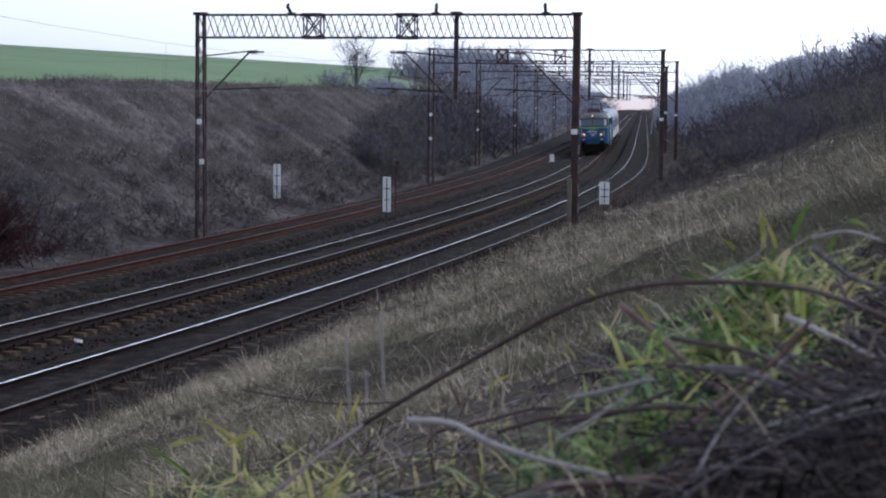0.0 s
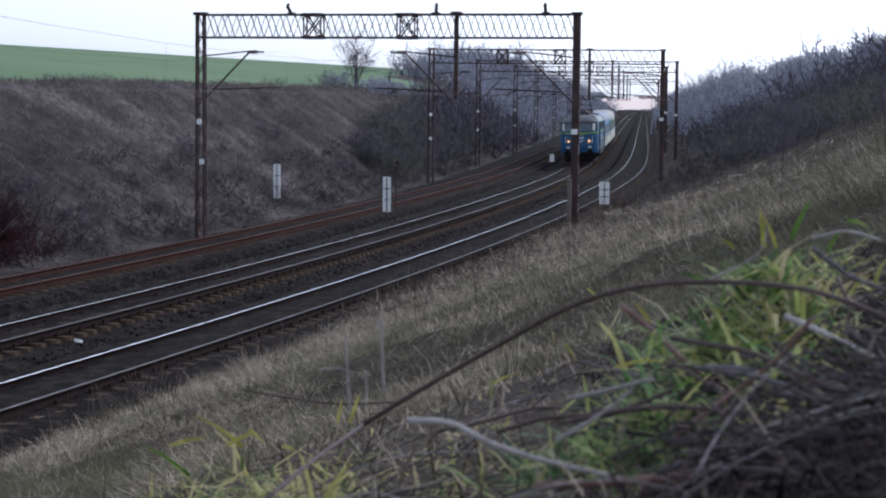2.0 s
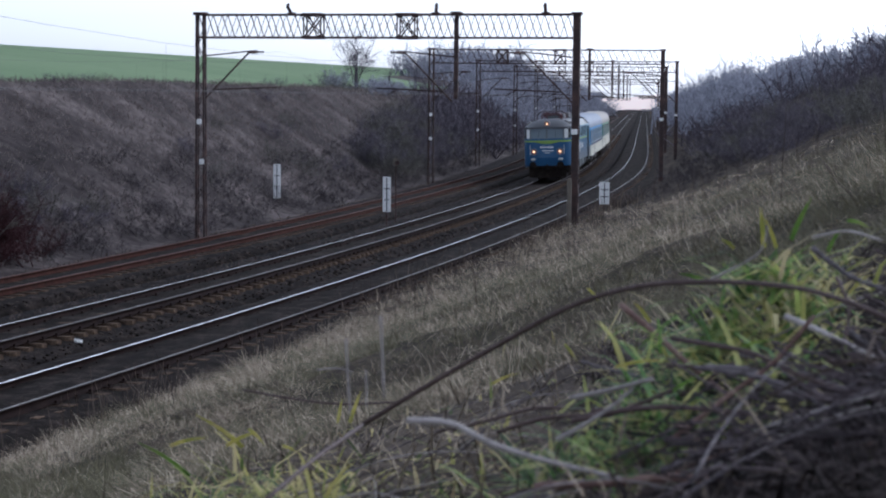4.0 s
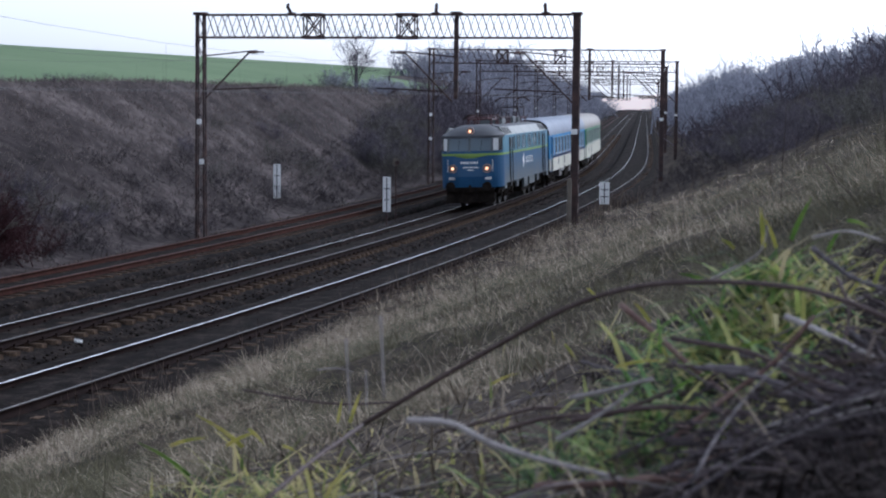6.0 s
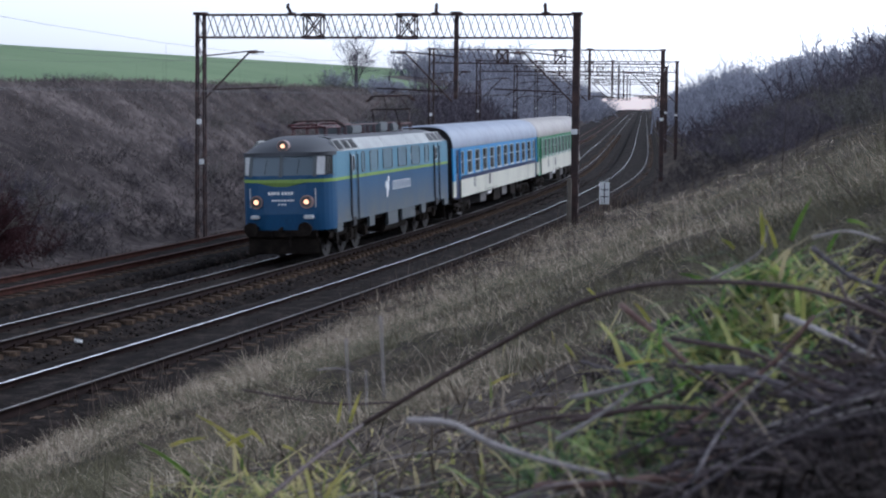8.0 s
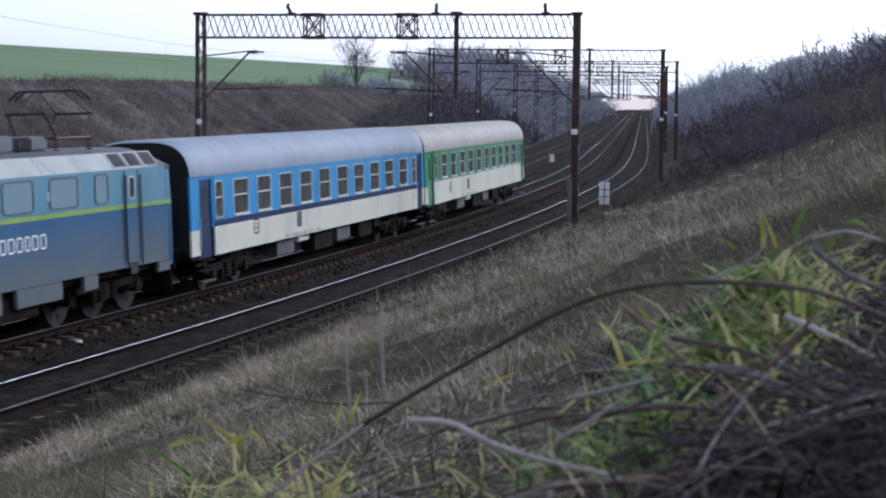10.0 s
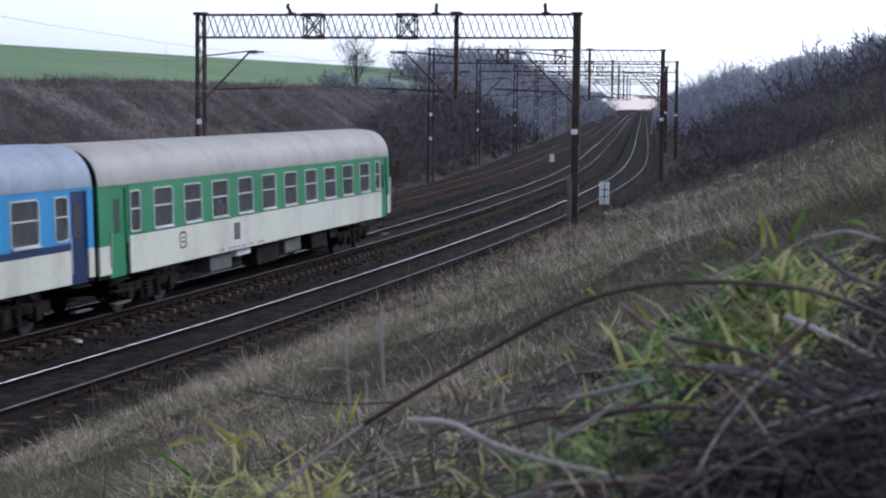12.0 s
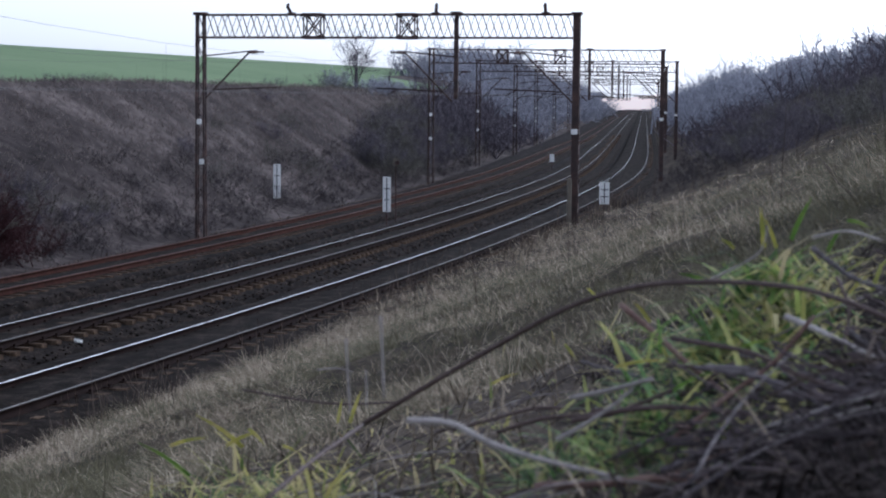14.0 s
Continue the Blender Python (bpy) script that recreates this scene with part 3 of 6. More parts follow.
def coach(label, upper, door_paint, roof, stripe, curtains):
    c = thing("passenger_coach", label, "railway coach", "train")
    # local x runs with the train; the openings, counted from the rear end
    wins = [(-HALF + 3.08 + i * WIN_PITCH, 1.2) for i in range(10)]
    small = [(-HALF + 1.5, 0.62), (HALF - 1.98, 0.62)]
    every = sorted(wins + small)
    W = 1.41
    for sg in (1, -1):
        bm = B()
        xs = [-HALF + 1.12]
        for x, w in every:
            xs += [x - w / 2, x + w / 2]
        xs.append(HALF - 1.62)
        side_wall(bm, xs, 1.86, 3.08, (1.93, 2.905), sg * W, 0.06)
        part("upper_side", bm, upper, c, "painted window band")
        bm = B()
        y0, y1 = sorted((sg * W, sg * (W - 0.06)))
        box(bm, -HALF + 1.12, HALF - 1.62, y0, y1, 0.97, 1.855, 0.015)
        part("lower_side", bm, WHITE_P, c, "cream lower side with rusty stains")
        if stripe:
            bm = B()
            box(bm, -HALF + 1.12, HALF - 1.62, *sorted((sg * (W - 0.01), sg * (W + 0.006))), 1.72, 1.87)
            part("stripe", bm, NAVY_P, c, "navy stripe")
        # ends with recessed doors
        for xa, xb, xd0, xd1 in ((-HALF, -HALF + 1.12, -HALF + 0.28, -HALF + 1.05), (HALF - 1.62, HALF, HALF - 1.5, HALF - 0.62)):
            bm = B()
            ya, yb = sorted((sg * (W - 0.02), sg * (W - 0.08)))
            box(bm, xa, xd0, ya, yb, 1.7, 3.08)
            box(bm, xd1, xb, ya, yb, 1.7, 3.08)
            box(bm, xd0, xd1, ya, yb, 2.98, 3.08)
            part("end_panel", bm, upper, c)
            bm = B()
            box(bm, (xd1 + 0.02 if xa > 0 else xa), (xb if xa > 0 else xd0 - 0.02), ya, yb, 1.05, 1.7)
            part("corner_panel", bm, WHITE_P, c)
            bm = B()
            yd, ye = sorted((sg * (W - 0.065), sg * (W - 0.1)))
            box(bm, xd0, xd1, yd, ye, 0.95, 2.98)
            d = part("door", bm, door_paint, c, "recessed coach door")
            bm = B()
            yf = sg * (W - 0.06)
            box(bm, (xd0 + xd1) / 2 - 0.17, (xd0 + xd1) / 2 + 0.17, *sorted((yf, yf - sg * 0.01)), 1.95, 2.75)
            part("door_window", bm, GLASS, d)
            bm = B()
            rod(bm, (xd1 + 0.04, sg * W, 1.2), (xd1 + 0.04, sg * W, 2.0), 0.02)
            part("handrail", bm, FRAME, c)
            for k in range(3):
                bm = B()
                box(bm, xd0, xd1, *sorted((sg * (W - 0.25 + 0.06 * k), sg * (W + 0.02))), 0.87 - k * 0.27, 0.91 - k * 0.27)
                part("step", bm, UNDER if k < 2 else GREYBOX, c)
        for x, w in every:
            bm = B()
            ring(bm, x - w / 2 + 0.03, x + w / 2 - 0.03, 1.96, 2.875, 0.036, sg * (W - 0.05), sg * (W + 0.014), 0.09)
            f = part("window", bm, FRAME, c, "aluminium window frame")
            bm = B()
            box(bm, x - w / 2 + 0.02, x + w / 2 - 0.02, *sorted((sg * (W - 0.03), sg * (W + 0.01))), 2.45, 2.482)
            part("crossbar", bm, FRAME, f)
            bm = B()
            box(bm, x - w / 2 + 0.02, x + w / 2 - 0.02, *sorted((sg * (W - 0.03), sg * (W - 0.04))), 1.94, 2.89)
            part("pane", bm, GLASS, f)
            if w > 1:
                bm = B()
                box(bm, x - w / 2 + 0.01, x + w / 2 - 0.01, *sorted((sg * (W + 0.0), sg * (W + 0.05))), 1.9, 1.935)
                part("sill", bm, FRAME, f)
    # roof
    bm = B()
    arch = [(1.43, 3.06)] + [(1.43 * math.cos(q) ** 0.55, 3.06 + 0.97 * math.sin(q) ** 0.95) for q in np.linspace(0.06, math.pi / 2 - 0.03, 18)] + [(0, 4.03)]
    prof = [(-y, z) for y, z in arch] + arch[-2::-1]
    rings = []
    for x, k in ((-HALF, 0.93), (-HALF + 0.12, 0.985), (-HALF + 0.4, 1.0), (HALF - 0.4, 1.0), (HALF - 0.12, 0.985), (HALF, 0.93)):
        rings.append([bm.verts.new((x, y * (0.5 + k / 2), 3.06 + (z - 3.06) * k)) for y, z in prof])
    for a, b in zip(rings[:-1], rings[1:]):
        for i in range(len(prof) - 1):
            bm.faces.new((a[i], a[i + 1], b[i + 1], b[i]))
    caps = [[v.co.copy() for v in rings[k]] for k in (0, -1)]
    part("roof", bm, roof, c, "weathered roof", smooth_faces=True)
    for e, cap in zip((-1, 1), caps):
        bm = B()
        bm.faces.new([bm.verts.new(v) for v in cap])
        bmesh.ops.solidify(bm, geom=bm.faces[:], thickness=0.02)
        part("roof_end", bm, BLACK, c, "sooty black roof end")
    # ends, floor, inside
    for e in (-1, 1):
        bm = B()
        box(bm, *sorted((e * (HALF - 0.06), e * (HALF - 0.01))), -1.36, 1.36, 0.97, 3.06)
        part("end_wall", bm, BLACK, c, "sooty black end wall")
        bm = B()
        for sg in (-1, 1):
            box(bm, *sorted((e * HALF, e * (HALF + 0.22))), sg * 0.52 - 0.09, sg * 0.52 + 0.09, 1.15, 3.1, 0.06)
        box(bm, *sorted((e * HALF, e * (HALF + 0.22))), -0.6, 0.6, 3.0, 3.18, 0.06)
        part("gangway", bm, RUBBER, c, "black rubber gangway bellows")
        for sg in (-1, 1):
            bm = B()
            rod(bm, (e * (HALF - 0.1), sg * 0.875, 1.06), (e * (HALF + 0.2), sg * 0.875, 1.06), 0.09, 12)
            rod(bm, (e * (HALF + 0.2), sg * 0.875, 1.06), (e * (HALF + 0.25), sg * 0.875, 1.06), 0.24, 16)
            part("buffer", bm, UNDER, c)
    bm = B()
    box(bm, -HALF, HALF, -1.33, 1.33, 0.95, 1.2)
    part("underframe", bm, UNDER, c)
    bm = B()
    box(bm, -HALF + 1.1, HALF - 1.5, -0.35, -0.3, 1.2, 3.05)
    for x, w in wins:
        box(bm, x + WIN_PITCH / 2 - 0.03, x + WIN_PITCH / 2 + 0.03, -0.35, 1.3, 1.2, 3.0)
        box(bm, x + WIN_PITCH / 2 - 0.55, x + WIN_PITCH / 2 - 0.05, -0.2, 1.25, 1.2, 2.35, 0.1)
        box(bm, x + WIN_PITCH / 2 + 0.05, x + WIN_PITCH / 2 + 0.55, -0.2, 1.25, 1.2, 2.35, 0.1)
    part("interior", bm, INSIDE, c)
    if curtains:
        bm = B()
        for i, (x, w) in enumerate(wins):
            for e in (-1, 1):
                for k in range(3):
                    rod(bm, (x + e * (0.5 - 0.07 * k), 1.27, 1.95), (x + e * (0.5 - 0.07 * k), 1.27, 2.9), 0.045, 7)
        part("curtains", bm, CURTAIN, c)
    # under the floor
    for xa, xb, z, m in ((-5.2, -3.6, 0.42, UNDER), (-2.6, -1.1, 0.5, GREYBOX), (-0.6, 1.3, 0.36, UNDER), (1.8, 2.9, 0.75, PLATE), (3.3, 4.9, 0.48, GREYBOX), (-6.3, -5.5, 0.62, UNDER)):
        for sg in (1, -1):
            bm = B()
            box(bm, xa, xb, *sorted((sg * 0.75, sg * 1.22)), z, 0.95, 0.03)
            part("equipment_box", bm, m, c)
    # faded marks on the side
    for xa, xb, z0, z1 in ((3.1, 3.55, 1.25, 1.7),):
        bm = B()
        box(bm, xa, xb, W, W + 0.006, z0, z1)
        part("plaque", bm, GREYBOX, c, "dirty grey plaque")
    bm = B()
    ring(bm, 7.0, 7.34, 1.36, 1.68, 0.05, W, W + 0.006, 0.05)
    box(bm, 7.08, 7.26, W, W + 0.006, 1.44, 1.5)
    box(bm, 7.08, 7.26, W, W + 0.006, 1.56, 1.6)
    part("emblem", bm, LOCO_R, c, "dark square emblem")
    bm = B()
    rng = random.Random(4)
    x = 1.2
    while x < 4.9:
        w = rng.uniform(0.06, 0.2)
        box(bm, x, x + w * 0.6, W, W + 0.005, 1.03, 1.08)
        x += w + rng.choice((0.05, 0.08, 0.3))
    part("lettering_bars", bm, GREYBOX, c)
    rolls = []
    for x in (-8.6, 8.6):
        b, ws = bogie(c, x, (-1.25, 1.25), 0.46, 17.2)
        rolls += ws
    return c, rolls


def locomotive():
    c = thing("electric_locomotive", "blue six-axle electric locomotive with a lime stripe and lit headlights", "locomotive", "train")
    L = 9.05                     # half the body
    W = 1.5
    # sections along the side: lower dusty skirt, blue, lime line, light blue
    XS = L - 1.15
    for sg in (1, -1):
        for nm, z0, z1, m, lab in (("lower_side", 1.12, 2.48, DUSTY, "deep blue side, grey with dust below"), ("upper_side", 2.58, 3.4, LOCO_L, "light blue side")):
            bm = B()
            box(bm, -XS, XS, *sorted((sg * W, sg * (W - 0.08))), z0, z1)
            part(nm, bm, m, c, lab)
        bm = B()
        box(bm, -XS, XS, *sorted((sg * (W + 0.004), sg * (W - 0.08))), 2.48, 2.58)
        part("lime_stripe", bm, LIME, c, "bright lime stripe")
        # skirt pieces reaching down between the bogies
        for xa, xb, zb in ((XS - 0.6, XS + 0.1, 0.86), (-XS - 0.1, -XS + 0.6, 0.86), (3.4, 4.1, 0.78), (-4.1, -3.4, 0.78), (-2.4, -0.4, 0.72), (0.2, 1.6, 0.66)):
            bm = B()
            box(bm, xa, xb, *sorted((sg * W, sg * (W - 0.1))), zb, 1.12, 0.02)
            part("skirt", bm, LOCO_G, c)
        # two doors with frames and handrails
        for x in (5.95, -5.95):
            bm = B()
            box(bm, x - 0.34, x + 0.34, *sorted((sg * (W - 0.02), sg * (W + 0.008))), 1.3, 2.477)
            d = part("door", bm, DUSTY, c, "dusty blue locomotive door")
            bm = B()
            box(bm, x - 0.34, x + 0.34, *sorted((sg * (W - 0.02), sg * (W + 0.008))), 2.583, 3.3)
            part("door_upper", bm, LOCO_L, d)
            bm = B()
            for e in (-0.4, 0.4):
                rod(bm, (x + e, sg * (W + 0.05), 1.15), (x + e, sg * (W + 0.05), 3.25), 0.025)
            part("handrail", bm, LOCO_R, d)
            bm = B()
            box(bm, x - 0.37, x - 0.335, *sorted((sg * W, sg * (W + 0.016))), 1.28, 3.34)
            box(bm, x + 0.335, x + 0.37, *sorted((sg * W, sg * (W + 0.016))), 1.28, 3.34)
            part("door_seal", bm, RUBBER, d)
            bm = B()
            ring(bm, x - 0.14, x + 0.14, 2.72, 3.2, 0.03, sg * (W + 0.0), sg * (W + 0.025), 0.1)
            part("door_window_frame", bm, FRAME, d)
            bm = B()
            box(bm, x - 0.14, x + 0.14, *sorted((sg * (W + 0.013), sg * (W + 0.018))), 2.72, 3.2)
            part("door_window", bm, GLASS, d)
            bm = B()
            box(bm, x - 0.2, x + 0.2, *sorted((sg * (W - 0.05), sg * (W + 0.02))), 0.95, 1.22)
            part("step", bm, BLACK, d)
        # tall narrow windows of the machine room
        for x, w in ((4.75, 0.16), (3.35, 0.5), (1.5, 0.62), (-0.6, 0.62), (-2.6, 0.62), (-4.4, 0.3)):
            bm = B()
            ring(bm, x - w, x + w, 2.68, 3.3, 0.035, sg * (W - 0.02), sg * (W + 0.022), 0.1)
            f = part("window", bm, LOCO_G, c, "tall round-cornered machine-room window")
            bm = B()
            box(bm, x - w + 0.02, x + w - 0.02, *sorted((sg * (W + 0.003), sg * (W + 0.009))), 2.7, 3.28)
            part("pane", bm, SIDEGLASS, f)
        # roof shoulder: louvres at both ends, pale panels between
        def shoulder(xa, xb, m, nm, lab):
            bm = B()
            q = [(sg * W, 3.4), (sg * 1.22, 3.78), (sg * 1.18, 3.74), (sg * (W - 0.06), 3.38)]
            va = [bm.verts.new((xa, y, z)) for y, z in q]
            vb = [bm.verts.new((xb, y, z)) for y, z in q]
            for i in range(4):
                bm.faces.new((va[i], va[(i + 1) % 4], vb[(i + 1) % 4], vb[i]))
            bm.faces.new(va)
            bm.faces.new(vb[::-1])
            return part(nm, bm, m, c, lab)
        for a in (5.1, -7.55):
            for i in range(3):
                xa = a + i * 0.82
                v = shoulder(xa, xa + 0.8, LOCO_W, "louvre_frame", "pale louvre frame")
                bm = B()
                for (y0, z0), (y1, z1) in (((W - 0.035, 3.46), (1.245, 3.75)),):
                    vs = [bm.verts.new(p) for p in ((xa + 0.09, sg * y0, z0), (xa + 0.71, sg * y0, z0), (xa + 0.71, sg * y1, z1), (xa + 0.09, sg * y1, z1))]
                    bm.faces.new(vs)
                    bmesh.ops.solidify(bm, geom=bm.faces[:], thickness=0.02)
                for k in range(6):
                    t = (k + 0.5) / 6
                    y, z = W - 0.02 + (1.235 - W + 0.02) * t, 3.45 + 0.32 * t
                    bar(bm, (xa + 0.09, sg * (y + 0.01), z), (xa + 0.71, sg * (y + 0.01), z), 0.03, 0.012)
                part("louvre", bm, LOCO_R, v)
        for xa, xb in ((-5.08, -1.7), (-1.68, 1.68), (1.7, 5.08)):
            shoulder(xa, xb, LOCO_W, "roof_panel", "pale roof side panel")
        # marks on the side, as plain shapes
        bm = B()
        for k, (dx, dz, r) in enumerate(((0, 0, 0.2), (-0.12, 0.25, 0.12), (0.1, -0.25, 0.13), (0.2, 0.05, 0.14))):
            rod(bm, (1.55 + dx, sg * W, 2.02 + dz), (1.55 + dx, sg * (W + 0.006 + 0.001 * k), 2.02 + dz), r, 14)
        part("emblem", bm, PLATE, c, "white rounded emblem")
        bm = B()
        x = 0.85
        for w in (0.28, 0.26, 0.28, 0.3, 0.3, 0.26, 0.3, 0.3):
            if x - w < -1.9:
                break
            ring(bm, x - w + 0.08, x - 0.04, 1.9, 2.14, 0.04, sg * W, sg * (W + 0.006), 0.03)
            x -= w + 0.05
        part("lettering_bars", bm, PLATE, c)
        bm = B()
        box(bm, -2.6, -1.9, *sorted((sg * W, sg * (W + 0.006))), 2.85, 3.05)
        part("number_bar", bm, PLATE, c)
    # roof deck
    bm = B()
    prof = [(-1.22, 3.76), (-0.8, 3.86), (-0.3, 3.9), (0.3, 3.9), (0.8, 3.86), (1.22, 3.76)]
    profile_body(bm, prof, -XS + 1.0, XS - 1.0, True)
    part("roof", bm, LOCO_R, c, "dark sooty roof")
    # cab fronts
    for e in (1, -1):
        cab_front(c, e, L, W)
    # roof gear
    for x, raised in ((5.0, False), (-5.0, True)):
        pantograph(c, x, raised)
    for x, w, h in ((2.1, 1.3, 0.28), (-1.6, 1.1, 0.35), (-3.3, 0.8, 0.3)):
        bm = B()
        box(bm, x - w / 2, x + w / 2, -0.6, 0.6, 3.88, 3.9 + h, 0.05)
        part("roof_box", bm, LOCO_G, c)
    bm = B()
    for x in (3.3, 1.0, 0.3, -0.5, -2.5):
        for y in (-0.5, 0.5):
            for k in range(4):
                rod(bm, (x, y, 3.88 + k * 0.07), (x, y, 3.92 + k * 0.07), 0.07, 8)
    rod(bm, (3.4, 0.5, 4.2), (-3.4, 0.5, 4.2), 0.025)
    rod(bm, (3.4, -0.5, 4.2), (-3.4, -0.5, 4.2), 0.025)
    part("roof_insulators", bm, REDP, c)
    bm = B()
    box(bm, -L + 0.5, L - 0.5, -1.3, 1.3, 0.95, 1.25)
    box(bm, -1.6, 1.6, -1.35, 1.35, 0.45, 0.95, 0.05)
    part("underframe", bm, UNDER, c)
    bm = B()
    box(bm, -XS + 1.9, XS - 1.9, -1.35, 1.35, 1.2, 3.6)
    part("machine_room", bm, INSIDE, c)
    rolls = []
    for x in (-5.15, 5.15):
        b, ws = bogie(c, x, (-1.75, 0.0, 1.75), 0.62, 0, 1.05)
        rolls += ws
    return c, rolls


def cab_front(c, e, L, W):
    """One tapering, rounded cab end: e is 1 at the front and -1 at the rear."""
    XS = L - 1.15
    # stations round the nose: (x back from the nose, y); the face bows and its corners are round
    def back(y):
        return 1.15 * (1 - (1 - min(1.0, abs(y) / W) ** 3.2) ** 0.5)
    plan = [(back(y), y) for y in (W, 1.49, 1.45, 1.38, 1.28, 1.15, 0.98, 0.8, 0.55, 0.28, 0.0, -0.28, -0.55, -0.8, -0.98, -1.15, -1.28, -1.38, -1.45, -1.49, -W)]

    def loft(z0, z1, lean0, lean1, m, nm, lab, grow=0.0):
        bm = B()
        rows = []
        for z, lean in ((z0, lean0), (z1, lean1)):
            rows.append([bm.verts.new((e * (L - a - lean * (1 - a / 1.15) + (grow if a < 1.0 else 0)), y * (1 + grow / W), z)) for a, y in plan])
        fs = []
        for i in range(len(plan) - 1):
            fs.append(bm.faces.new((rows[0][i], rows[0][i + 1], rows[1][i + 1], rows[1][i])))
        bmesh.ops.recalc_face_normals(bm, faces=fs)
        if fs[len(fs) // 2].normal.x * e < 0:
            bmesh.ops.reverse_faces(bm, faces=fs)
        bmesh.ops.solidify(bm, geom=fs, thickness=0.05)
        return part(nm, bm, m, c, lab)

    loft(0.98, 1.5, 0.06, 0.0, LOCO_B, "buffer_beam_panel", "deep blue lower front")
    loft(1.5, 2.48, 0.0, 0.05, LOCO_B, "front_panel", "deep blue front with two round lamps")
    loft(2.48, 2.58, 0.05, 0.055, LIME, "front_stripe", "bright lime stripe", 0.004)
    bm = B()
    ys = [-0.8 + 0.2 * k for k in range(9)]
    top = [bm.verts.new((e * (L - 0.04 - back(y)), y, 2.49)) for y in ys]
    low = [bm.verts.new((e * (L - 0.036 - back(y)), y, 2.485 - 0.13 * min(1.0, (0.8 - abs(y)) / 0.6))) for y in ys]
    fs = [bm.faces.new((top[k], top[k + 1], low[k + 1], low[k])) for k in range(8)]
    bmesh.ops.solidify(bm, geom=fs, thickness=0.012)
    part("chevron", bm, LIME, c, "lime chevron")
    loft(2.58, 2.7, 0.055, 0.06, LOCO_B, "window_sill_panel", "")
    loft(3.3, 3.42, 0.24, 0.27, LOCO_R, "visor", "dark roof edge", 0.015)
    # windscreens: pillars and panes
    def at(y, z):
        lean = 0.06 + (z - 2.7) / 0.6 * 0.18
        return e * (L - back(y) * 0.85 - lean), y, z
    for y, w in ((0, 0.11), (1.05, 0.1), (-1.05, 0.1)):
        bm = B()
        bar(bm, at(y, 2.66), at(y, 3.33), w, 0.06)
        part("window_pillar", bm, LOCO_G, c, "grey windscreen pillar")
    # slanting sides of the cab: corner pillar, pale quarter pane, dark side pane, wall
    def slant(a, z):
        y = W * (1 - (1 - a / 1.15) ** 2) ** (1 / 3.2) + 0.004
        return a + (z - 2.58) / 0.8 * 0.22 * (1 - a / 1.15), y
    for sg in (1, -1):
        for nm, a0, a1, z0, z1, m, lab, g in (("corner_pillar", 0.16, 0.22, 2.68, 3.32, LOCO_G, "grey corner pillar", 0.01), ("quarter_pane", 0.22, 0.47, 2.72, 3.28, FRAME, "pale opaque quarter pane", 0.0), ("middle_pillar", 0.47, 0.52, 2.68, 3.32, BLACK, "", 0.012),
                                              ("side_window", 0.52, 0.84, 2.72, 3.28, GLASS, "open dark cab side window", 0.0), ("rear_pillar", 0.84, 1.15, 2.58, 3.4, LOCO_L, "", 0.003), ("window_rail", 0.16, 0.88, 3.28, 3.33, LOCO_R, "", 0.012), ("window_ledge", 0.16, 0.88, 2.67, 2.72, LOCO_G, "", 0.012)):
            bm = B()
            vs = []
            for a, z in ((a0, z0), (a1, z0), (a1, z1), (a0, z1)):
                aa, y = slant(a, z)
                vs.append(bm.verts.new((e * (L - aa), sg * (y + g), z)))
            f = bm.faces.new(vs)
            f.normal_update()
            if f.normal.y * sg < 0:
                f.normal_flip()
            bmesh.ops.solidify(bm, geom=[f], thickness=0.03)
            part(nm, bm, m, c, lab)
    for y0, y1 in ((0.06, 1.0), (-1.0, -0.06)):
        bm = B()
        vs = [bm.verts.new(at(y, z)) for y, z in ((y0, 2.7), (y1, 2.7), (y1, 3.31), (y0, 3.31))]
        f = bm.faces.new(vs)
        bmesh.ops.solidify(bm, geom=[f], thickness=0.02)
        w = part("windscreen", bm, SCREEN, c, "windscreen pane")
        bm = B()
        ym = (y0 + y1) / 2
        a, b = at(ym, 2.74), at(ym + 0.05, 3.2)
        rod(bm, (a[0] + e * 0.03, a[1], a[2]), (b[0] + e * 0.03, b[1], b[2]), 0.012)
        part("wiper", bm, BLACK, w)
    # domed roof over the cab
    bm = B()
    rows = []
    for t in np.linspace(0, 1, 9):
        x = L - 0.27 - 1.75 * t
        k = math.sin(math.pi / 2 * t) ** 0.7
        rows.append([bm.verts.new((e * x, y * (W - 0.0) * (0.76 + 0.24 * min(1, t * 1.9) ** 0.75), 3.41 + 0.51 * k * (0.8 * (1 - abs(y) ** 3.4) + 0.2 * (1 - y * y)))) for y in np.linspace(1, -1, 21)])
    for a, b in zip(rows[:-1], rows[1:]):
        for i in range(20):
            bm.faces.new((a[i], a[i + 1], b[i + 1], b[i]))
    part("cab_roof", bm, LOCO_R, c, "domed dark grey cab roof", smooth_faces=True)
    # lamps
    for y, z, r, x in ((0.82, 1.88, 0.21, L - 0.09), (-0.82, 1.88, 0.21, L - 0.09), (0.0, 3.62, 0.19, L - 0.42)):
        bm = B()
        rod(bm, (e * (x - 0.12), y, z), (e * (x + 0.07), y, z), r, 20)
        h = part("headlight", bm, LAMPRIM, c, "round headlight in a rosy metal rim")
        bm = B()
        rod(bm, (e * (x + 0.06), y, z), (e * (x + 0.075), y, z), r * 0.8, 20)
        part("reflector", bm, GREYBOX, h)
        if e > 0:
            bm = B()
            rod(bm, (e * (x + 0.07), y, z), (e * (x + 0.085), y, z), r * 0.36, 14)
            part("bulb", bm, LAMP, h, "lit orange-white bulb")
